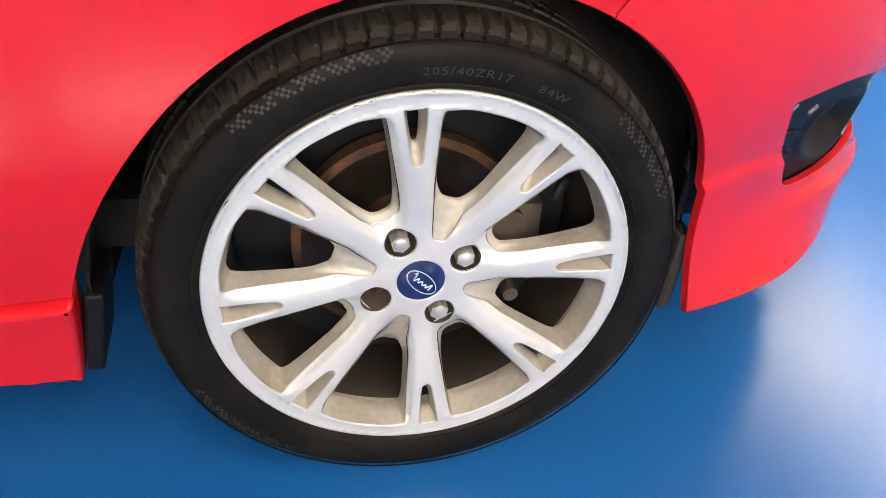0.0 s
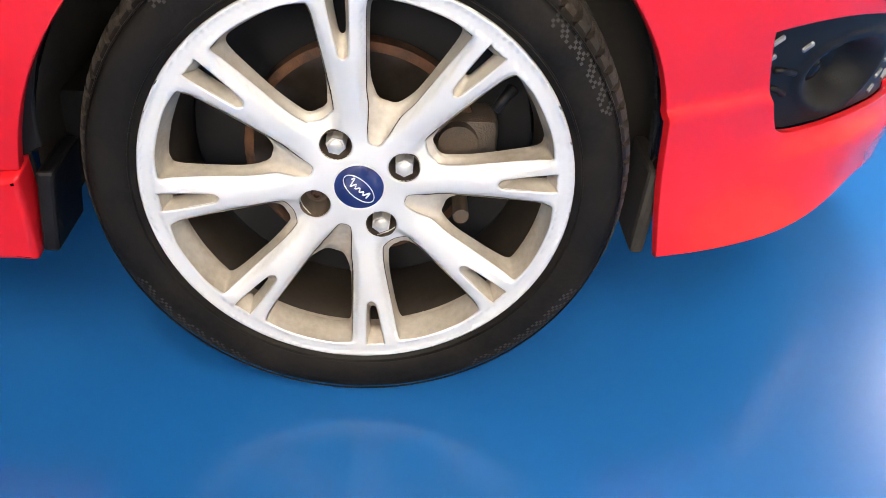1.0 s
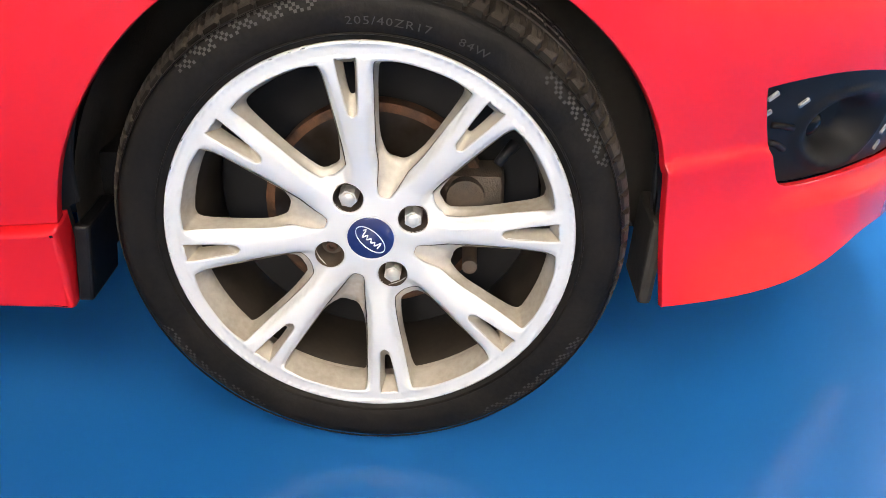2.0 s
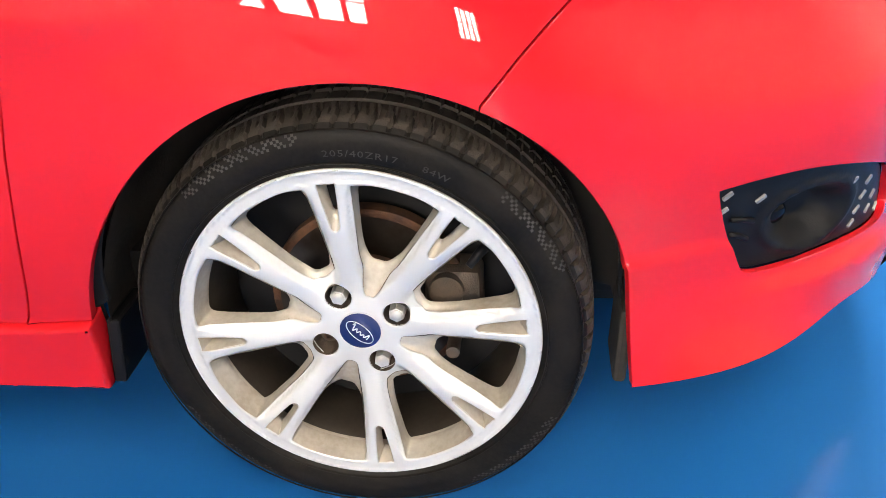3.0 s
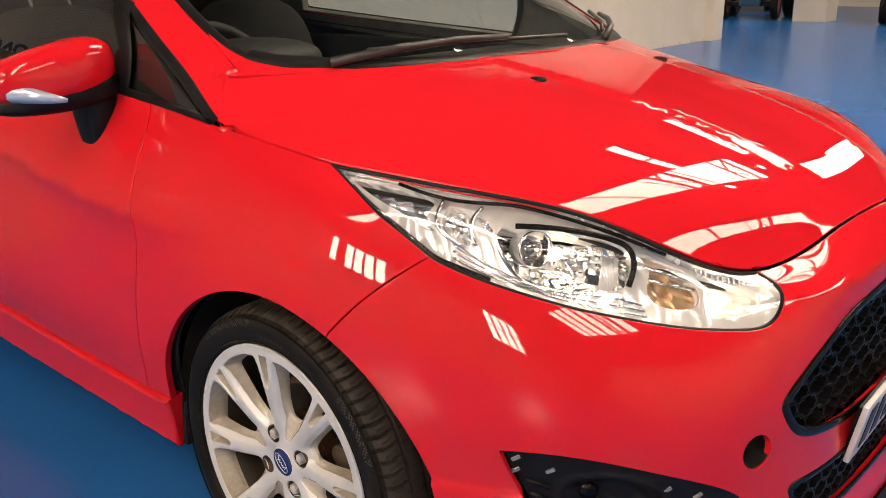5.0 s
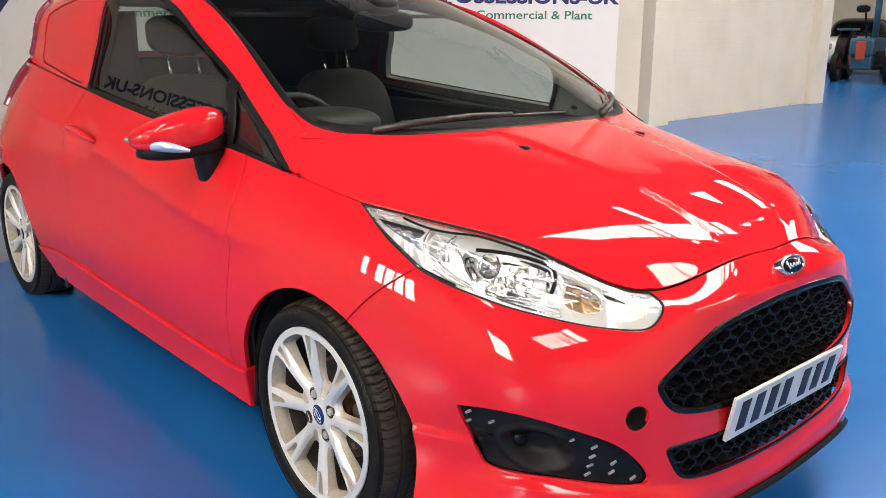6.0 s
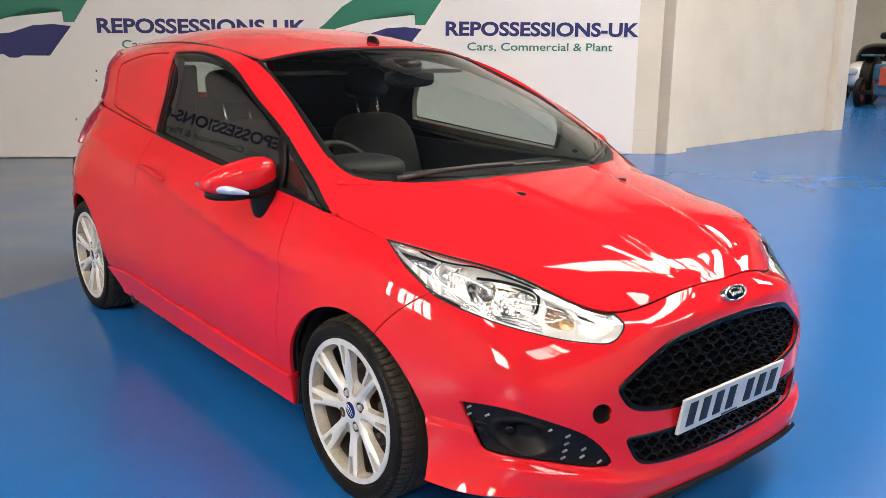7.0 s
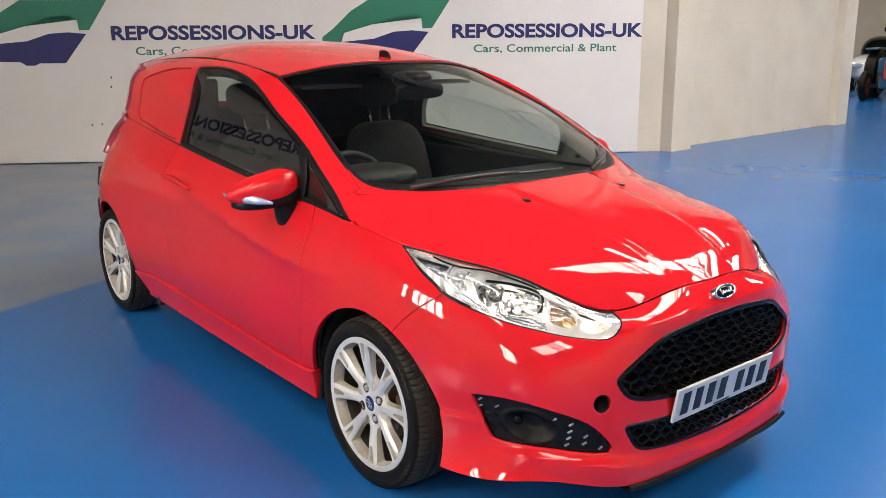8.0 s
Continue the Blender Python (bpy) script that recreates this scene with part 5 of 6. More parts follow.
        tube("bezel_rib", ((q - n * 0.017) * [1, side, 1]).tolist(), 0.0026, CHROME, base, n=8)
    for z in (4.30, 4.52):
        a, b = on_body(2.82, z, 0.020, side)[0], on_body(2.52, z + 0.02, 0.020, side)[0]
        tube("indicator_divider", [a, b], 0.003, CHROME, base, n=6)
    for k in range(6):
        a, b = on_body(3.985 - 0.008 * k, 4.66 - 0.045 * k, 0.014, side)[0], on_body(3.90 - 0.004 * k, 4.62 - 0.045 * k, 0.016, side)[0]
        tube("louvre", [a, b], 0.0022, CHROME, base, n=6)
    for k in range(11):
        a, b = on_body(1.995 + 0.040 * k, 4.90, 0.010, side)[0], on_body(2.01 + 0.040 * k, 4.77, 0.014, side)[0]
        tube("lens_flute", [a, b], 0.0024, SATIN, base, n=6)
    for k in range(34):
        u = 5.05 - 0.0255 * k
        w = float(np.interp(u, [4.38, 4.58, 4.81, 5.14], [4.0, 4.17, 4.35, 4.66])) + 0.055
        a, b = on_body(u, w - 0.005, 0.0035, side)[0], on_body(u - 0.02, w + 0.035, 0.0035, side)[0]
        tube("edge_tooth", [a, b], 0.0007, SATIN, base, n=4)
    c = curve2([(5.14, 4.70), (4.81, 4.39), (4.58, 4.21), (4.38, 4.04), (4.24, 3.98), (3.97, 3.91)], 0.05)
    q, n = BODY.at(c[:, 0], c[:, 1]), BODY.normal(c[:, 0], c[:, 1])
    tube("edge_band", ((q - n * 0.008) * [1, side, 1]).tolist(), 0.0042, GLOSS_BLACK, base, n=8)
    c = np.vstack([LAMP, LAMP[:1]])
    q, n = BODY.at(c[:, 0], c[:, 1]), BODY.normal(c[:, 0], c[:, 1])
    tube("lamp_seal", ((q - n * 0.004) * [1, side, 1]).tolist()[:-1], 0.0034, BLACK, base, "black rubber lens seal", 8, closed=True)


make_headlight(-1, True)
make_headlight(1, True)


# ---- fog lamp surrounds ----
class Sunk:
    """The body's surface with a round bowl sunk into it."""

    def at(self, u, v):
        u, v = np.asarray(u, float), np.asarray(v, float)
        d = np.hypot((u - 3.37) / 0.37, (v - 1.44) / 0.30)
        dip = 0.012 + 0.034 * ease((1.08 - d) / 0.75) - 0.004 * np.exp(-((d - 1.12) / 0.12) ** 2)
        return INSET.at(u, v) - INSET.normal(u, v) * dip[:, None]

    normal = Patch.normal


SLOT_GREY = principled("slot_grey", (0.26, 0.265, 0.27), 0.4)[0]


def make_fog(side):
    piece = trim(Sunk(), FOG, cell=(0.0055, 0.0055), scale=SC, gap=0.0005, deep=0.006)
    base = panel("fog_lamp_surround", "matt black fog lamp surround", piece if side < 0 else mirrored(piece), BLACK)
    p, n = on_body(3.60, 1.445, 0.034, side, INSET)
    bowl("fog_lamp_lens", p, n, [(0.0, 0.012), (0.010, 0.0105), (0.016, 0.006), (0.018, 0.0)], GLOSS_BLACK, base, n=28)
    for u, v in ((4.01, 1.868), (4.05, 1.71), (3.79, 1.763), (3.01, 1.655), (2.77, 1.566), (2.79, 1.416), (2.815, 1.268), (2.84, 1.125), (2.555, 1.311), (2.575, 1.158), (2.325, 1.046)):
        p, n = on_body(u, v, 0.010, side, INSET)
        turn = Vector(n).to_track_quat("Z", "Y").to_matrix().to_4x4()
        m = Matrix.Translation(p) @ turn @ Matrix.Rotation(-0.6 * side, 4, "Z")
        bm = box(bmesh.new(), -0.0075, 0.0075, -0.0028, 0.0028, -0.004, 0.0012, 0.0008)
        bm.transform(m)
        part("vent_slot", bm, SLOT_GREY, base)
    for run in ([(4.0, 1.60), (3.92, 1.575), (3.84, 1.537)], [(4.01, 1.44), (3.95, 1.41), (3.89, 1.355)]):
        tube("vent_rib", [on_body(u, v, 0.011, side, INSET)[0] for u, v in run], 0.004, BLACK, base, n=8)


make_fog(-1)
make_fog(1)
for side in (-1, 1):
    p, n = on_body(2.325, 2.01, 0.004, side)
    bowl("towing_eye_well", p, n, [(0.0275, 0.0), (0.026, -0.02), (0.025, -0.05), (0.0, -0.05)], CAVITY, car, n=28)

# ---- curved black strips at the rear corners ----
for side in (-1, 1):
    tube("rear_corner_strip", [(-2.985, 0.700 * side, 0.74), (-3.035, 0.700 * side, 0.64), (-3.075, 0.698 * side, 0.53), (-3.085, 0.695 * side, 0.44), (-3.06, 0.690 * side, 0.37)], 0.020, BLACK, car, n=10)

# ---- plate, badge ----
plate = part("number_plate", box(bmesh.new(), -0.005, 0.005, -0.252, 0.252, -0.0555, 0.0555, 0.002), PLATE, car, "white front plate with dark characters")
PL = pose(0.796, 0, 0.395, 0, 10, 0)
plate.matrix_world = PL
for k in range(7):
    y = -0.205 + 0.063 * k + (0.028 if k > 3 else 0)
    part("plate_bar", box(bmesh.new(), 0.0052, 0.0066, y - 0.018, y + 0.018, -0.036, 0.040), PLATE_INK, plate)
part("plate_bar", box(bmesh.new(), 0.0052, 0.0062, -0.045, 0.035, -0.0505, -0.0455), PLATE_INK, plate)
part("plate_bracket", box(bmesh.new(), -0.012, -0.005, -0.24, 0.24, -0.045, 0.045), BLACK, plate)
bp, bn = Vector((0.7705, 0, 0.6995)), Vector((0.93, 0, 0.37))
badge = bowl("badge", bp, bn, [(0.0, 0.006), (0.7, 0.006), (0.80, 0.0075), (0.86, 0.009), (0.95, 0.0085), (1.0, 0.004), (1.0, -0.01)], CHROME, car, "chrome oval bonnet badge", 48)
turn = bn.to_track_quat("Z", "Y").to_matrix().to_4x4()


def oval(ob, w, h, m):
    """Reshape a unit disc mesh to an oval in the plane of m."""
    inv = m.inverted()
    for v in ob.data.vertices:
        q = inv @ v.co
        v.co = m @ Vector((q.x * w, q.y * h, q.z))
    return ob


frame_m = Matrix.Translation(bp) @ turn
flat = (frame_m.to_3x3().inverted() @ Vector((0, 1, 0)))
wide = abs(flat.x) > abs(flat.y)
oval(badge, 0.057 if wide else 0.023, 0.023 if wide else 0.057, frame_m)
disc = bowl("badge_field", bp + bn.normalized() * 0.001, bn, [(0.0, 0.0072), (0.80, 0.0072), (0.82, 0.004)], GLOSS_BLACK, badge, n=48)
oval(disc, 0.054 if wide else 0.021, 0.021 if wide else 0.054, Matrix.Translation(bp + bn.normalized() * 0.001) @ turn)
c = curve2([(-0.030, 0.004), (-0.026, 0.009), (-0.019, -0.007), (-0.014, 0.004), (-0.007, -0.005), (0.0, 0.003), (0.007, -0.004), (0.014, 0.002), (0.019, -0.004), (0.026, 0.009), (0.029, -0.005)], 0.002)
part_turn = Matrix.Translation(bp) @ Matrix.Rotation(radians(-21), 4, "Y")
tube("badge_stroke", [part_turn @ Vector((0.0086, y, z)) for y, z in c], 0.0016, BADGE_WHITE, badge, n=6)

# ovals and strokes on the wheel caps
for w in [o for o in car.children if o.name.startswith("alloy_wheel")]:
    t = radians(-46)
    pts = [(0.0205 * math.cos(a) * math.cos(t) - 0.0105 * math.sin(a) * math.sin(t), 0.0104, 0.0205 * math.cos(a) * math.sin(t) + 0.0105 * math.sin(a) * math.cos(t)) for a in np.linspace(0, 2 * math.pi, 40, endpoint=False)]
    ring = tube("cap_oval", pts, 0.0006, BADGE_WHITE, w, n=6, closed=True)
    c = curve2([(-0.0135, 0.0025), (-0.0115, 0.0050), (-0.0085, -0.0040), (-0.0060, 0.0018), (-0.0030, -0.0025), (0.0, 0.0016), (0.0030, -0.0022), (0.0060, 0.0012), (0.0085, -0.0020), (0.0115, 0.0050), (0.0130, -0.0025)], 0.001)
    tube("cap_stroke", [(x * math.cos(t) - z * math.sin(t), 0.0104, x * math.sin(t) + z * math.cos(t)) for x, z in c], 0.0008, BADGE_WHITE, w, n=6)

# ---- door mirrors, handles, jets, aerial, wipers ----
def make_mirror(side):
    def shell(p):
        s = (p.y * side + 0.127) / 0.254
        return Vector((p.x * (1.0 - 0.25 * s) - 0.06 * s * s, p.y, p.z * (1.08 - 0.50 * s ** 1.6) + 0.012 * (1 - s) - 0.028 * s))

    body = blob("door_mirror", (-0.535, 0.876 * side, 0.955), (0.070, 0.120, 0.060), 0.72, PAINT, car, "red-capped door mirror on a black stalk", shell)
    lower = lambda p: shell(Vector((p.x, p.y, p.z)))
    blob("mirror_base", (-0.538, 0.862 * side, 0.917), (0.071, 0.116, 0.036), 0.7, BLACK, body, "", lower)
    pts = [(-0.462 - 0.11 * k - 0.05 * k * k, (0.886 + 0.108 * k) * side, 0.907 + 0.022 * k) for k in np.linspace(0, 1, 8)]
    tube("mirror_indicator", pts, [0.004, 0.009, 0.013, 0.016, 0.018, 0.018, 0.015, 0.006], INDICATOR, body, "pale blue-white indicator strip", 12)
    blob("mirror_stalk", (-0.540, 0.796 * side, 0.842), (0.052, 0.042, 0.082), 0.7, BLACK, body, "", lambda p: Vector((p.x * (0.55 + 3.8 * (p.z + 0.082)), p.y * (0.5 + 3.6 * (p.z + 0.082)), p.z)), (28, 18))
    bm = box(bmesh.new(), -0.606, -0.598, 0.795 * side, 0.930 * side, 0.922, 0.975, 0.003)
    part("mirror_glass", bm, CHROME, body)


make_mirror(-1)
make_mirror(1)


def make_handle(side):
    c = curve2(np.array([(8.49, 4.24), (8.40, 4.255), (8.28, 4.235), (8.17, 4.19)]), 0.02)
    q, n = BODY.at(c[:, 0], c[:, 1]), BODY.normal(c[:, 0], c[:, 1])
    bulge = np.sin(np.linspace(0, math.pi, len(c)))[:, None] ** 0.5
    tube("door_handle", ((q + n * (0.003 + 0.026 * bulge)) * [1, side, 1]).tolist(), [0.007 + 0.006 * float(b) for b in bulge[:, 0]], PAINT, car, "body-coloured pull handle", 12)


make_handle(-1)
make_handle(1)
for y in (-0.246, 0.246):
    blob("washer_jet", (0.145, y, 0.923), (0.018, 0.011, 0.008), 0.6, BLACK, car, "black washer jet", None, (16, 8))
blob("roof_aerial", (-1.02, 0, 1.392), (0.042, 0.011, 0.024), 0.8, BLACK, car, "small black fin aerial", lambda p: Vector((p.x - 0.5 * (p.z + 0.024), p.y * (1.2 - 14 * (p.z + 0.024)), p.z)), (20, 12))


def make_wiper(name, pts, blade):
    arm = tube(name, [on_body(u, v, -h, s, SCREEN)[0] for u, v, h, s in pts], [0.010, 0.009, 0.0075, 0.006, 0.005][:len(pts)], WIPER, car, "black wiper arm and blade", 8)
    c = [on_body(u, v, -h, s, SCREEN)[0] for u, v, h, s in blade]
    tube("wiper_blade", c, 0.005, WIPER, arm, n=6)


make_wiper("wiper", [(1.55, 0.00, 0.012, -1), (1.15, 0.04, 0.022, -1), (0.75, 0.06, 0.026, -1), (0.35, 0.06, 0.024, -1)], [(1.30, 0.07, 0.012, -1), (0.8, 0.08, 0.012, -1), (0.3, 0.075, 0.012, -1), (0.0, 0.07, 0.012, 1), (0.3, 0.06, 0.012, 1)])
make_wiper("wiper", [(0.75, 0.00, 0.012, 1), (1.05, 0.05, 0.022, 1), (1.35, 0.10, 0.024, 1), (1.6, 0.16, 0.02, 1)], [(0.9, 0.06, 0.010, 1), (1.3, 0.12, 0.010, 1), (1.75, 0.22, 0.010, 1)])
# scuttle panel below the glass
c = [(0, 0), (0.5, 0), (1, 0), (1.35, 0.008), (1.62, 0.04), (1.80, 0.075), (1.88, 0.125)]
frame_bar("scuttle", c, 0.036, 0.006, BLACK, "black plastic scuttle", patch=SCREEN)

# ---- mud flaps and deflectors ----
for side in (-1, 1):
    bm = box(bmesh.new(), -0.346, -0.327, 0.715 * side, 0.800 * side, 0.190, 0.292, 0.004)
    bm.transform(Matrix(((1, 0, 0.13, -0.13 * 0.242), (0, 1, 0, 0), (0, 0, 1, 0), (0, 0, 0, 1))))
    part("mud_flap", bm, BLACK, car, "black plastic arch flap")
    bm = box(bmesh.new(), 0.324, 0.342, 0.66 * side, 0.752 * side, 0.175, 0.290, 0.006)
    bm.transform(Matrix.Translation((0.31, 0, 0.25)) @ Matrix.Rotation(radians(3), 4, "Y") @ Matrix.Translation((-0.31, 0, -0.25)))
    part("air_deflector", bm, LINER, car, "scuffed grey arch deflector")
    # tail lamp and roof spoiler end
    run = [(10.05, 5.0), (10.25, 4.7), (10.45, 4.3), (10.5, 3.9)]
    c = curve2(run, 0.05)
    q, n = BODY.at(c[:, 0], c[:, 1]), BODY.normal(c[:, 0], c[:, 1])
    tube("tail_lamp", ((q - n * 0.012) * [1, side, 1]).tolist(), 0.035, TAIL_RED, car, "dark red tail lamp")
    c = curve2([(4.98, 0.45), (4.90, 1.2), (4.86, 1.9), (4.75, 2.5)], 0.05)
    q, n = CABIN.at(c[:, 0], c[:, 1]), CABIN.normal(c[:, 0], c[:, 1])
    tube("tail_lamp_top", ((q - n * 0.006) * [1, side, 1]).tolist(), 0.020, TAIL_RED, car)
bm = box(bmesh.new(), -2.95, -2.80, -0.33, 0.33, 1.325, 1.352, 0.012)
part("roof_spoiler", bm, PAINT, car, "body-coloured roof spoiler")
# solid dark boxes on the skirt, standing in for the shaded jacking notches
for side in (-1, 1):
    part("jacking_notch_shade", box(bmesh.new(), -1.905, -1.872, 0.79 * side, 0.818 * side, 0.175, 0.222, 0.004), CAVITY, car)
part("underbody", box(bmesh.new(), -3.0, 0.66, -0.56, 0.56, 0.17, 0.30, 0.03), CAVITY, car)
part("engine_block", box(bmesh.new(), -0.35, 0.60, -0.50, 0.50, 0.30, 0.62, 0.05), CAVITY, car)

# ---- cabin ----
part("cabin_floor", box(bmesh.new(), -2.9, -0.25, -0.70, 0.70, 0.28, 0.34), TRIM, car)
bm = box(bmesh.new(), -0.62, -0.12, -0.66, 0.66, 0.60, 0.905, 0.06)
part("dashboard", bm, DASH, car, "dark grey dashboard")
blob("instrument_hood", (-0.62, -0.36, 0.925), (0.13, 0.19, 0.055), 0.8, DASH, car)
part("bulkhead", box(bmesh.new(), -1.86, -1.83, -0.66, 0.66, 0.34, 0.95), TRIM, car)
bm = bmesh.new()
box(bm, -2.80, -1.12, -0.44, 0.44, 1.315, 1.335, 0.008)
part("headlining", bm, TRIM, car)
for s in (-1, 1):
    part("door_card", box(bmesh.new(), -1.72, -0.35, 0.66 * s, 0.70 * s, 0.34, 0.90, 0.01), TRIM, car)
    part("load_side_lining", box(bmesh.new(), -2.80, -1.78, 0.47 * s, 0.49 * s, 0.34, 1.28, 0.01), TRIM, car)
ring = [(-0.745 - 0.06 * math.sin(a), -0.36 + 0.168 * math.cos(a), 0.858 + 0.145 * math.sin(a)) for a in np.linspace(0, 2 * math.pi, 48, endpoint=False)]
wheel = tube("steering_wheel", ring, 0.014, DASH, car, "dark steering wheel", 10, closed=True)
blob("wheel_boss", (-0.73, -0.36, 0.870), (0.04, 0.07, 0.06), 0.7, DASH, wheel)
for a in (0, 180, 270):
    tube("wheel_spoke", [(-0.735, -0.36, 0.870), (-0.745 - 0.05 * math.sin(radians(a)), -0.36 + 0.17 * math.cos(radians(a)), 0.880 + 0.145 * math.sin(radians(a)))], 0.014, DASH, wheel, n=8)


def make_seat(y):
    seat = blob("front_seat", (-1.25, y, 0.56), (0.27, 0.25, 0.09), 0.5, TRIM, car, "charcoal cloth front seat")
    blob("backrest", (-1.52, y, 0.78), (0.09, 0.24, 0.26), 0.55, TRIM, seat, "", lambda p: Vector((p.x - 0.28 * p.z, p.y * (1 - 0.25 * max(p.z, 0)), p.z)))
    blob("headrest", (-1.64, y, 1.19), (0.055, 0.13, 0.075), 0.6, TRIM, seat, "", lambda p: Vector((p.x - 0.2 * p.z, p.y, p.z)))
    for d in (-0.06, 0.06):
        tube("headrest_post", [(-1.59, y + d, 0.99), (-1.635, y + d, 1.14)], 0.007, CHROME, seat, n=8)


make_seat(-0.36)
make_seat(0.36)
blob("rear_view_mirror", (-0.80, 0.02, 1.245), (0.022, 0.125, 0.036), 0.6, BLACK, car, "black interior mirror")
blob("sensor_cover", (-0.83, 0.0, 1.295), (0.09, 0.07, 0.035), 0.7, BLACK, car)
for s in (-1, 1):
    bm = box(bmesh.new(), -1.13, -0.98, (0.16 if s > 0 else -0.46), (0.46 if s > 0 else -0.16), 1.258, 1.272, 0.005)
    part("sun_visor", bm, TRIM, car)


# ---- the hall ----
def slab(name, x0, x1, y0, y1, z0, z1, mat, label="", at=None):
    ob = part(name, box(bmesh.new(), x0, x1, y0, y1, z0, z1), mat, None, label)
    if at is not None:
        ob.matrix_world = at
    return tagged(ob, kind="structure")


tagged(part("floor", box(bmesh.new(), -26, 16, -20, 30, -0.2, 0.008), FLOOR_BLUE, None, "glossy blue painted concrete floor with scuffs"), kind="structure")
# sign wall: runs along its own x; SIGN places it in the hall, its front looks along -y
WAY = math.degrees(math.atan2(0.837, 0.547))
SIGN = pose(-9.0, 0.54, 0, 0, 0, WAY)
HALL_H = 6.6
slab("wall_signs", -4.26, 7.70, 0.03, 0.28, 0, HALL_H, WALL_PAINT, "cream painted wall behind sign boards", SIGN)
slab("wall_return", -0.3, 0, -0.1, 4.5, 0, HALL_H, WALL_PAINT, "cream painted block wall with scuffs", pose(-4.92, 7.45, 0, 0, 0, 2.6))
pillar = slab("pillar_corner", -0.25, 0.25, 0, 0.45, 0, HALL_H, WALL_PAINT, "cream painted corner pillar", pose(-4.92, 7.04, 0, 0, 0, 2.6))
slab("pillar_end", -0.35, 0.11, 0, 0.42, 0, HALL_H, WALL_PAINT, "cream painted end pillar", pose(-5.10, 11.93, 0, 0, 0, 2.6))
slab("wall_far", -26, 16, 26, 26.3, 0, HALL_H, WALL_PAINT, "cream far wall of the hall")
slab("wall_east", 12, 12.3, -20, 26, 0, HALL_H, WALL_PAINT, "cream side wall")
slab("wall_west", -26, -25.7, -20, 26, 0, HALL_H, WALL_PAINT, "cream side wall")
# side wall with more boards and high windows: square to the sign wall, meets it in a corner
CORNER_WALL = SIGN @ pose(-4.01, 0, 0, 0, 0, 90)
SILL_Z, HEAD_Z = 2.86, 5.3
WINDOWS = ((10.0, 1), (11.1, 4), (18.0, 4))
PANE_W = 0.55
slab("wall_side", -28.5, 0, 0.03, 0.28, 0, SILL_Z, WALL_PAINT, "cream wall behind sign boards", CORNER_WALL)
slab("wall_side_head", -28.5, 0, 0.03, 0.28, HEAD_Z, HALL_H, WALL_PAINT, "cream wall above the high windows", CORNER_WALL)
slab("ceiling", -26, 16, -20, 30, HALL_H, HALL_H + 0.2, CEILING, "grey metal roof")
slab("pillar_back", -0.35, 0.35, -0.35, 0.35, 0, HALL_H, WALL_PAINT, "pale pillar in the far bay", pose(-5.5, 18.2, 0))


# roof lights: strips of translucent sheet between purlins
def make_roof_light(x, y, length, width, turn=96, pitch=1.3, gap=0.10):
    lamp = thing("roof_light", "bright translucent roof light sheet", "skylight", "roof lights")
    n = max(1, round(length / pitch))
    for k in range(n):
        a = -length / 2 + length * k / n
        part("sheet", box(bmesh.new(), a + gap / 2, a + length / n - gap / 2, -width / 2, width / 2, -0.012, 0.012), ROOF_LIGHT, lamp)
    for s in (-1, 1):
        part("frame", box(bmesh.new(), -length / 2, length / 2, s * width / 2, s * (width / 2 + 0.06), -0.05, 0.036), CEILING, lamp)
    lamp.matrix_world = pose(x, y, HALL_H - 0.04, 0, 0, turn)
    return lamp


for x, y, length in ((0.9, 5.0, 7.8), (0.9, 17, 6.5), (-10.5, 15.5, 6.5)):
    make_roof_light(x, y, length, 1.75)
make_roof_light(7.3, 4.0, 6.0, 1.75)
make_roof_light(1.4, -5.8, 6.6, 0.6, -51)
make_roof_light(-0.4, -6.6, 3.9, 0.5, -38)
# unseen roof light, added only to throw more light on the car's side
make_roof_light(6.5, -6.0, 5.2, 1.75, 96, 0.87, 0.30)
for x, y, length, width in ((-0.9, 5.3, 2.0, 0.40), (-2.0, 10.9, 2.6, 0.7)):
    make_roof_light(x, y, length, width, 4)


# round high-bay lamps under the roof
def make_high_bay(x, y):
    lamp = thing("high_bay_lamp", "round metal high-bay lamp, lit", "lamp", "high-bay lamps", (x, y, HALL_H - 0.75))
    turned("reflector", [(0.06, 0.30), (0.10, 0.22), (0.17, 0.10), (0.21, 0.0), (0.20, 0.0), (0.16, 0.09), (0.09, 0.21)], CEILING, lamp, n=32, axis="z")
    turned("lit_face", [(0.0, 0.055), (0.10, 0.055), (0.165, 0.060)], BAY_LAMP, lamp, "glowing lamp face", n=32, axis="z")
    tube("hanger", [(0, 0, 0.28), (0, 0, 0.75)], 0.015, CEILING, lamp, n=8)


for x, y in ((2.0, 4.6), (0.4, 8.8), (-1.0, 11.4)):
    make_high_bay(x, y)


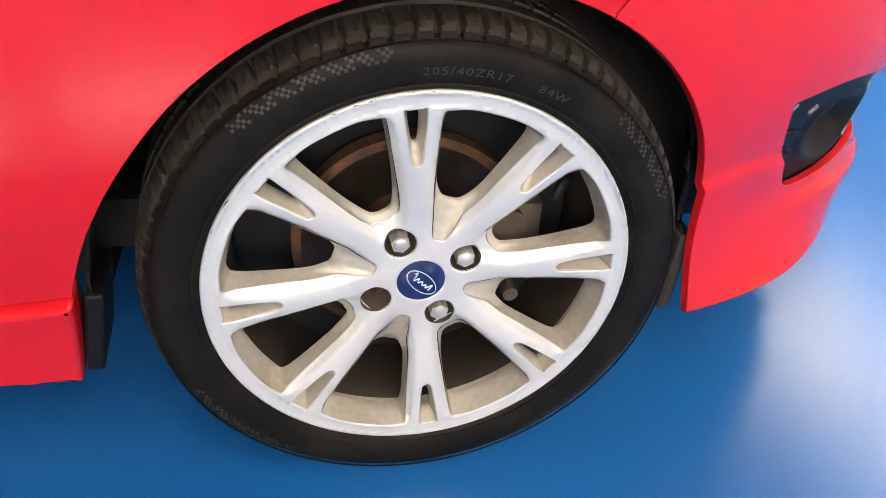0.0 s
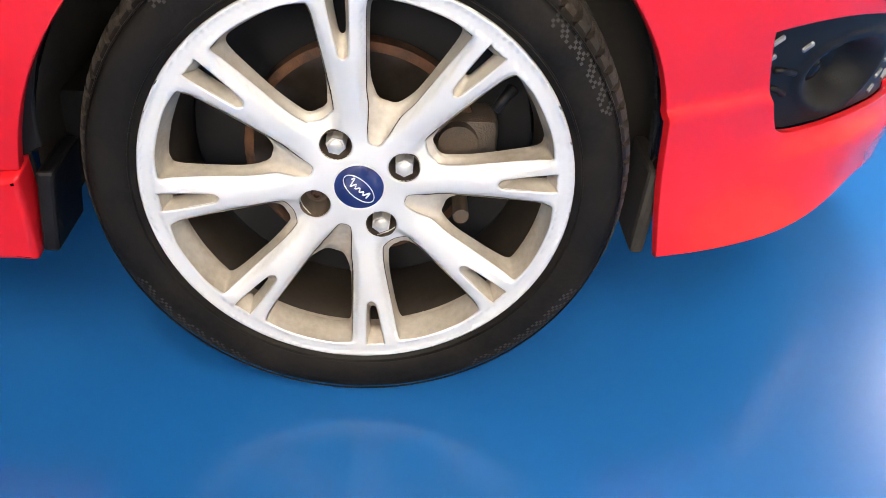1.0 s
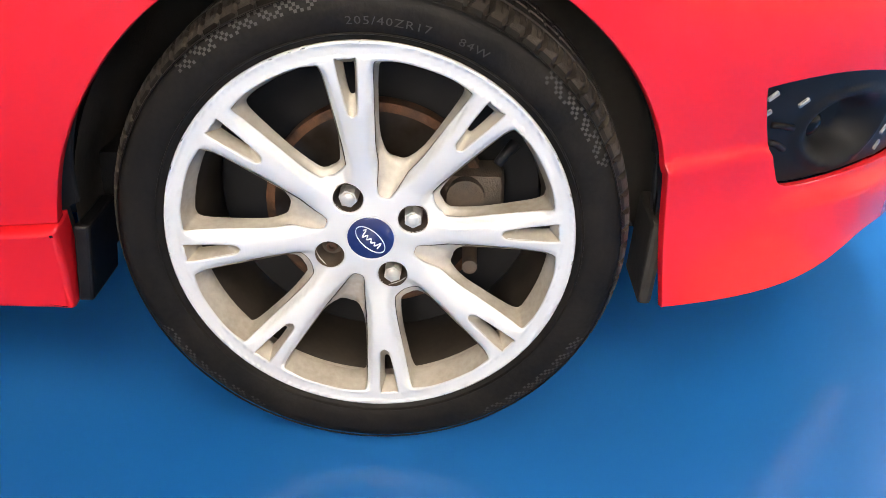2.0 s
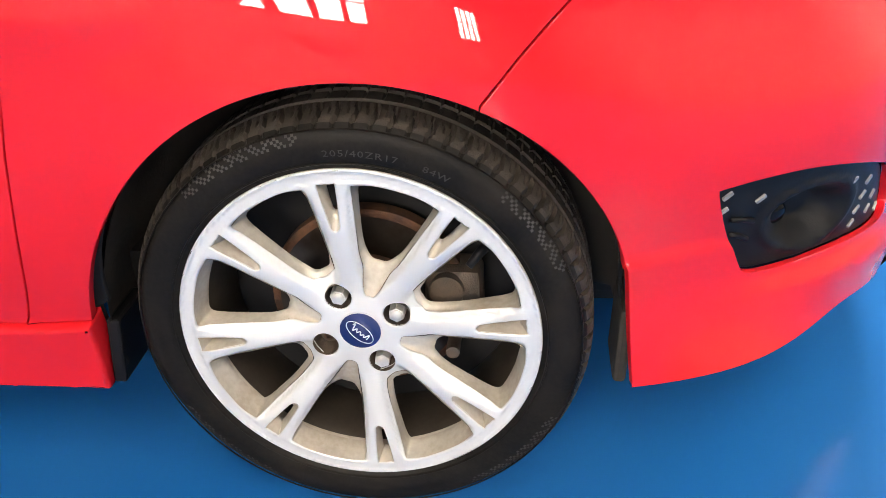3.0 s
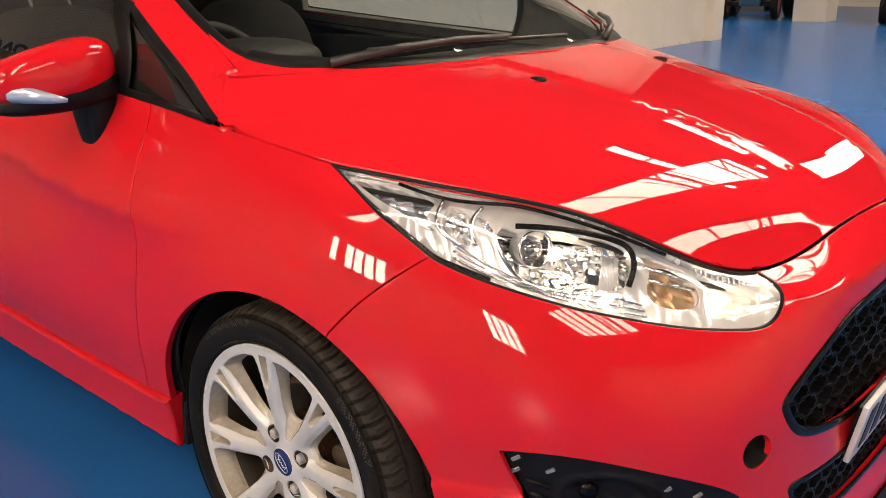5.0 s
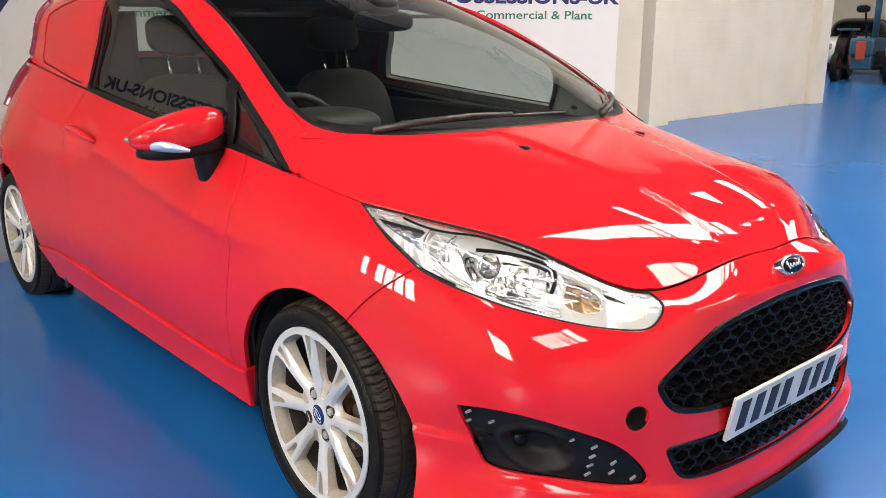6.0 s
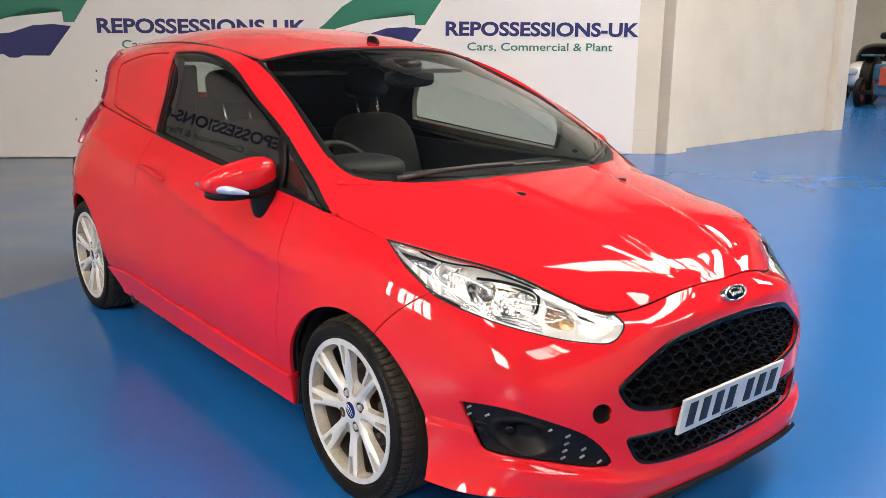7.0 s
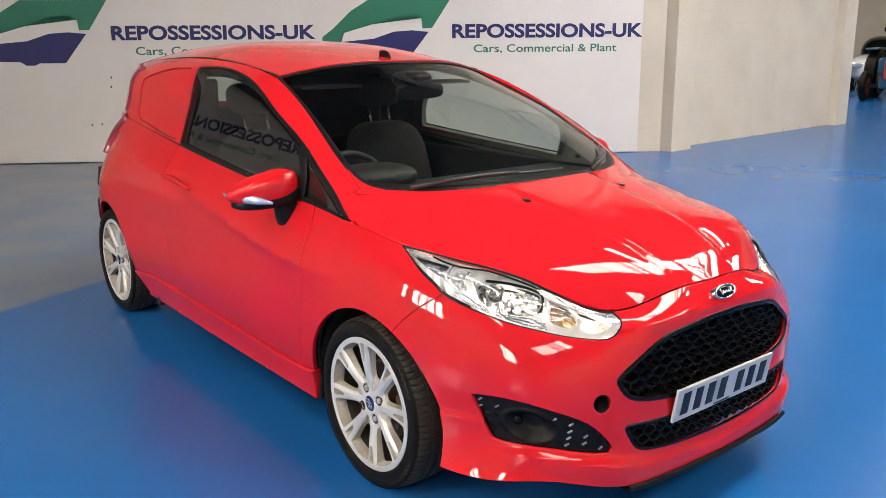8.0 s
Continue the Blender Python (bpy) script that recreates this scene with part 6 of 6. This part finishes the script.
# high windows of the side wall; along it they lie at minus their distance from the corner
def make_high_window(q, panes):
    w = tagged(thing("window_high", "bright high window with grey bars", "window", "high windows"), kind="structure")
    wide, high = PANE_W * panes, HEAD_Z - SILL_Z
    for k in range(panes):
        part("pane", box(bmesh.new(), PANE_W * k + 0.05, PANE_W * (k + 1) - 0.05, 0.14, 0.16, 0.06, high - 0.06), HIGH_GLOW, w)
    for k in range(panes + 1):
        part("bar", box(bmesh.new(), max(PANE_W * k - 0.05, 0), min(PANE_W * k + 0.05, wide), 0.10, 0.20, 0.06, high - 0.06), CEILING, w)
    for z in (0.0, high / 2 - 0.03, high - 0.06):
        part("rail", box(bmesh.new(), 0, wide, 0.095, 0.205, z, z + 0.06), CEILING, w)
    w.matrix_world = CORNER_WALL @ pose(-q - wide, 0, SILL_Z)


edge = 0.0
for q, panes in WINDOWS:
    make_high_window(q, panes)
    slab("wall_side_pier", -q, -edge, 0.03, 0.28, SILL_Z, HEAD_Z, WALL_PAINT, "cream wall between the high windows", CORNER_WALL)
    edge = q + PANE_W * panes
slab("wall_side_pier", -28.5, -edge, 0.03, 0.28, SILL_Z, HEAD_Z, WALL_PAINT, "cream wall between the high windows", CORNER_WALL)


# ---- sign boards on the wall ----
def text_mesh(words, bold):
    cu = bpy.data.curves.new("text", "FONT")
    cu.body, cu.size, cu.offset, cu.resolution_u = words, 1.0, bold, 4
    ob = bpy.data.objects.new("text", cu)
    scene.collection.objects.link(ob)
    bpy.context.view_layer.update()
    me = bpy.data.meshes.new_from_object(ob.evaluated_get(bpy.context.evaluated_depsgraph_get()))
    bpy.data.objects.remove(ob)
    return me, min(v.co.x for v in me.vertices), max(v.co.x for v in me.vertices)


def lettering(name, words, mat, x0, x1, base, cap, parent, bold=0.0):
    """Words as flat raised letters from x0 to x1 along the board, on a base line; each word a part."""
    _, lo, hi = text_mesh(words, bold)
    k = (x1 - x0) / (hi - lo)
    said = ""
    for word in words.split(" "):
        said = (said + " " + word).strip()
        end = text_mesh(said, bold)[2]
        me, _, last = text_mesh(word, bold)
        for v in me.vertices:
            v.co = Vector((x0 + (v.co.x + end - last - lo) * k, -0.033, base + v.co.y / 0.729 * cap))
        me.materials.clear()
        me.materials.append(mat)
        out = new(name, me)
        out.parent = parent


def flat_shape(name, pts, mat, parent, y=-0.032):
    loop = outline(pts + pts[:1], step=0.03) if len(pts) > 30 else np.array(pts)
    bm = bmesh.new()
    vs = [bm.verts.new((p[0], y, p[1])) for p in loop]
    f = bm.faces.new(vs)
    bmesh.ops.triangulate(bm, faces=[f])
    return part(name, bm, mat, parent)


def make_sign(x, marks=(), wall=SIGN):
    """x: where the lettering begins along the wall."""
    board = thing("sign_board", "white wall sign board with navy and green print", "sign", "wall signs")
    part("panel", box(bmesh.new(), x - 1.70, x + 2.36 + 0.07, -0.028, 0.03, 0.02, 2.75, 0.003), BOARD, board)
    lettering("title", "REPOSSESSIONS-UK", NAVY, x, x + 2.43, 1.485, 0.165, board, 0.034)
    lettering("subtitle", "Cars, Commercial & Plant", GREEN, x + 0.27, x + 2.10, 1.305, 0.098, board, 0.012)
    flat_shape("car_roof_shape", [(x - 1.60, 1.22), (x - 1.60, 1.50), (x - 1.46, 1.605), (x - 1.25, 1.805), (x - 1.02, 1.945), (x - 0.02, 1.945), (x - 0.25, 1.60), (x - 0.37, 1.60), (x - 0.38, 1.72), (x - 0.46, 1.765), (x - 0.70, 1.765), (x - 0.98, 1.65), (x - 1.36, 1.54), (x - 1.44, 1.22)][::-1], GREEN, board)
    flat_shape("car_body_shape", [(x - 1.40, 1.24), (x - 1.38, 1.44), (x - 0.98, 1.475), (x - 0.72, 1.56), (x - 0.50, 1.575), (x - 0.29, 1.555), (x - 0.56, 1.215), (x - 0.86, 1.215), (x - 0.92, 1.19), (x - 1.02, 1.19), (x - 1.08, 1.23)][::-1], NAVY, board)
    for s, z in marks:
        part("screw_hole", box(bmesh.new(), s - 0.008, s + 0.008, -0.0305, -0.026, z - 0.012, z + 0.012, 0.001), CAVITY, board)
    board.matrix_world = wall
    return board


for k in range(3):
    make_sign(-3.24 - 4.11 * k, (), CORNER_WALL)
for k in range(2):
    make_sign(0.83 + 4.11 * k, ((0.78, 1.04), (0.77, 0.93), (0.50, 0.47), (0.62, 0.48)) if k == 0 else ())


# ---- far bay: tractor and a dark parked car ----
def make_tractor():
    t = thing("tractor", "small old blue tractor with orange wheels", "tractor", at=(-7.05, 18.7, 0))
    part("bonnet", box(bmesh.new(), -0.25, 0.25, -0.9, 0.5, 0.62, 1.0, 0.06), TRACTOR_BLUE, t)
    part("grille", box(bmesh.new(), -0.10, 0.10, -0.93, -0.89, 0.52, 0.93, 0.02), ORANGE, t)
    part("chassis", box(bmesh.new(), -0.22, 0.22, -0.8, 1.1, 0.30, 0.62, 0.05), TRACTOR_BLUE, t)
    part("engine", box(bmesh.new(), -0.27, 0.27, -0.55, 0.45, 0.40, 0.72, 0.04), CAVITY, t)
    part("axle", box(bmesh.new(), -0.55, 0.55, -0.62, -0.5, 0.30, 0.40, 0.02), CAVITY, t)
    tube("exhaust", [(0.12, -0.2, 1.0), (0.12, -0.2, 2.3)], 0.07, TRACTOR_BLUE, t)
    blob("lamp", (-0.12, -0.55, 1.62), (0.14, 0.1, 0.08), 0.7, BLACK, t)
    tube("lamp_post", [(-0.02, -0.4, 1.0), (-0.08, -0.5, 1.6)], 0.02, BLACK, t)
    tube("steering", [(0.22 * math.cos(a), 0.55 + 0.1 * math.sin(a), 1.2 + 0.2 * math.sin(a)) for a in np.linspace(0, 6.28, 20, endpoint=False)], 0.015, BLACK, t, closed=True)
    part("seat", box(bmesh.new(), -0.2, 0.2, 0.85, 1.2, 0.95, 1.05, 0.03), BLACK, t)
    for s in (-1, 1):
        w = turned("front_wheel", [(0.20, -0.07), (0.30, -0.08), (0.34, -0.05), (0.34, 0.05), (0.30, 0.08), (0.20, 0.07)], RUBBER, t, n=32, axis="x", at=(0.55 * s, -0.55, 0.34))
        turned("rim", [(0.0, -0.03), (0.10, -0.05), (0.19, -0.06), (0.21, -0.06), (0.21, 0.06), (0.10, 0.05), (0.0, 0.03)], ORANGE, w, n=32, axis="x", at=(0.55 * s, -0.55, 0.34))
        w = turned("rear_wheel", [(0.30, -0.13), (0.50, -0.15), (0.58, -0.10), (0.58, 0.10), (0.50, 0.15), (0.30, 0.13)], RUBBER, t, n=32, axis="x", at=(0.68 * s, 0.85, 0.58))
        turned("rim", [(0.0, -0.05), (0.2, -0.08), (0.31, -0.1), (0.31, 0.1), (0.2, 0.08), (0.0, 0.05)], ORANGE, w, n=32, axis="x", at=(0.68 * s, 0.85, 0.58))
        part("mudguard", box(bmesh.new(), 0.52 * s, 0.84 * s, 0.35, 1.35, 1.15, 1.20, 0.02), TRACTOR_BLUE, t)
    t.rotation_euler[2] = radians(12)


make_tractor()


def make_parked_car(x, y, label, paint, turn):
    c = thing("parked_car", label, "car", "cars in the far bay", (x, y, 0))
    blob("body", (0, 0, 0.62), (0.88, 2.1, 0.38), 0.45, paint, c)
    for sx in (-1, 1):
        blob("headlight", (0.62 * sx, -1.98, 0.72), (0.17, 0.10, 0.09), 0.6, SATIN, c)
    part("number_plate", box(bmesh.new(), -0.26, 0.26, -2.12, -2.10, 0.42, 0.53, 0.004), PLATE, c)
    blob("cabin", (0, 0.2, 1.08), (0.75, 1.25, 0.40), 0.55, GLOSS_BLACK, c, "", lambda p: Vector((p.x * (1 - 0.35 * max(p.z, 0)), p.y * (1 - 0.5 * max(p.z, 0)), p.z)))
    for sx in (-1, 1):
        for sy in (-1, 1):
            w = turned("wheel", [(0.20, -0.08), (0.31, -0.10), (0.33, -0.06), (0.33, 0.06), (0.31, 0.10), (0.20, 0.08)], RUBBER, c, n=32, axis="x", at=(0.80 * sx, 1.3 * sy, 0.33))
            turned("rim", [(0.0, -0.07), (0.20, -0.09), (0.21, 0.09), (0.0, 0.07)], SILVER, w, n=24, axis="x", at=(0.80 * sx, 1.3 * sy, 0.33))
    c.rotation_euler[2] = radians(turn)


WHITE_PAINT = principled("white_car_paint", (0.72, 0.72, 0.71), 0.4, 0, 0.8)[0]
make_parked_car(-3.3, 19.0, "dark parked car in the far bay", GLOSS_BLACK, 8)
make_parked_car(-9.3, 23.2, "white parked car behind the tractor", WHITE_PAINT, 20)


# lattice girders under the roof
def make_girder(y):
    g = thing("roof_girder", "pale grey steel lattice roof girder", "girder", "roof girders")
    for z in (5.75, 6.45):
        part("chord", box(bmesh.new(), -9, 11.9, y - 0.05, y + 0.05, z - 0.05, z + 0.05), CEILING, g)
    n = 26
    for k in range(n):
        x0, x1 = -9 + 20.8 * k / n, -9 + 20.8 * (k + 1) / n
        a, b = (5.75, 6.45) if k % 2 else (6.45, 5.75)
        tube("brace", [(x0, y, a), (x1, y, b)], 0.035, CEILING, g, n=6)


for y in (-4.2, 3.9, 7.0):
    make_girder(y)

# grit and paint flecks on the floor
rng = np.random.default_rng(5)
bm = bmesh.new()
for _ in range(170):
    x, y = rng.uniform(-3.2, 3.2), rng.uniform(-3.4, 3.2)
    s = rng.uniform(0.0006, 0.0022) * (1 + 2 * (rng.random() < 0.06))
    m = Matrix.Translation((x, y, s * 0.3)) @ Matrix.Rotation(rng.uniform(0, 6.28), 4, "Z") @ Matrix.Diagonal((s * rng.uniform(0.7, 2.4), s, s * 0.5, 1))
    bmesh.ops.create_icosphere(bm, subdivisions=1, radius=1, matrix=m)
tagged(part("grit", bm, PALE, None, "pale grit and flecks on the blue floor"), kind="stuff")
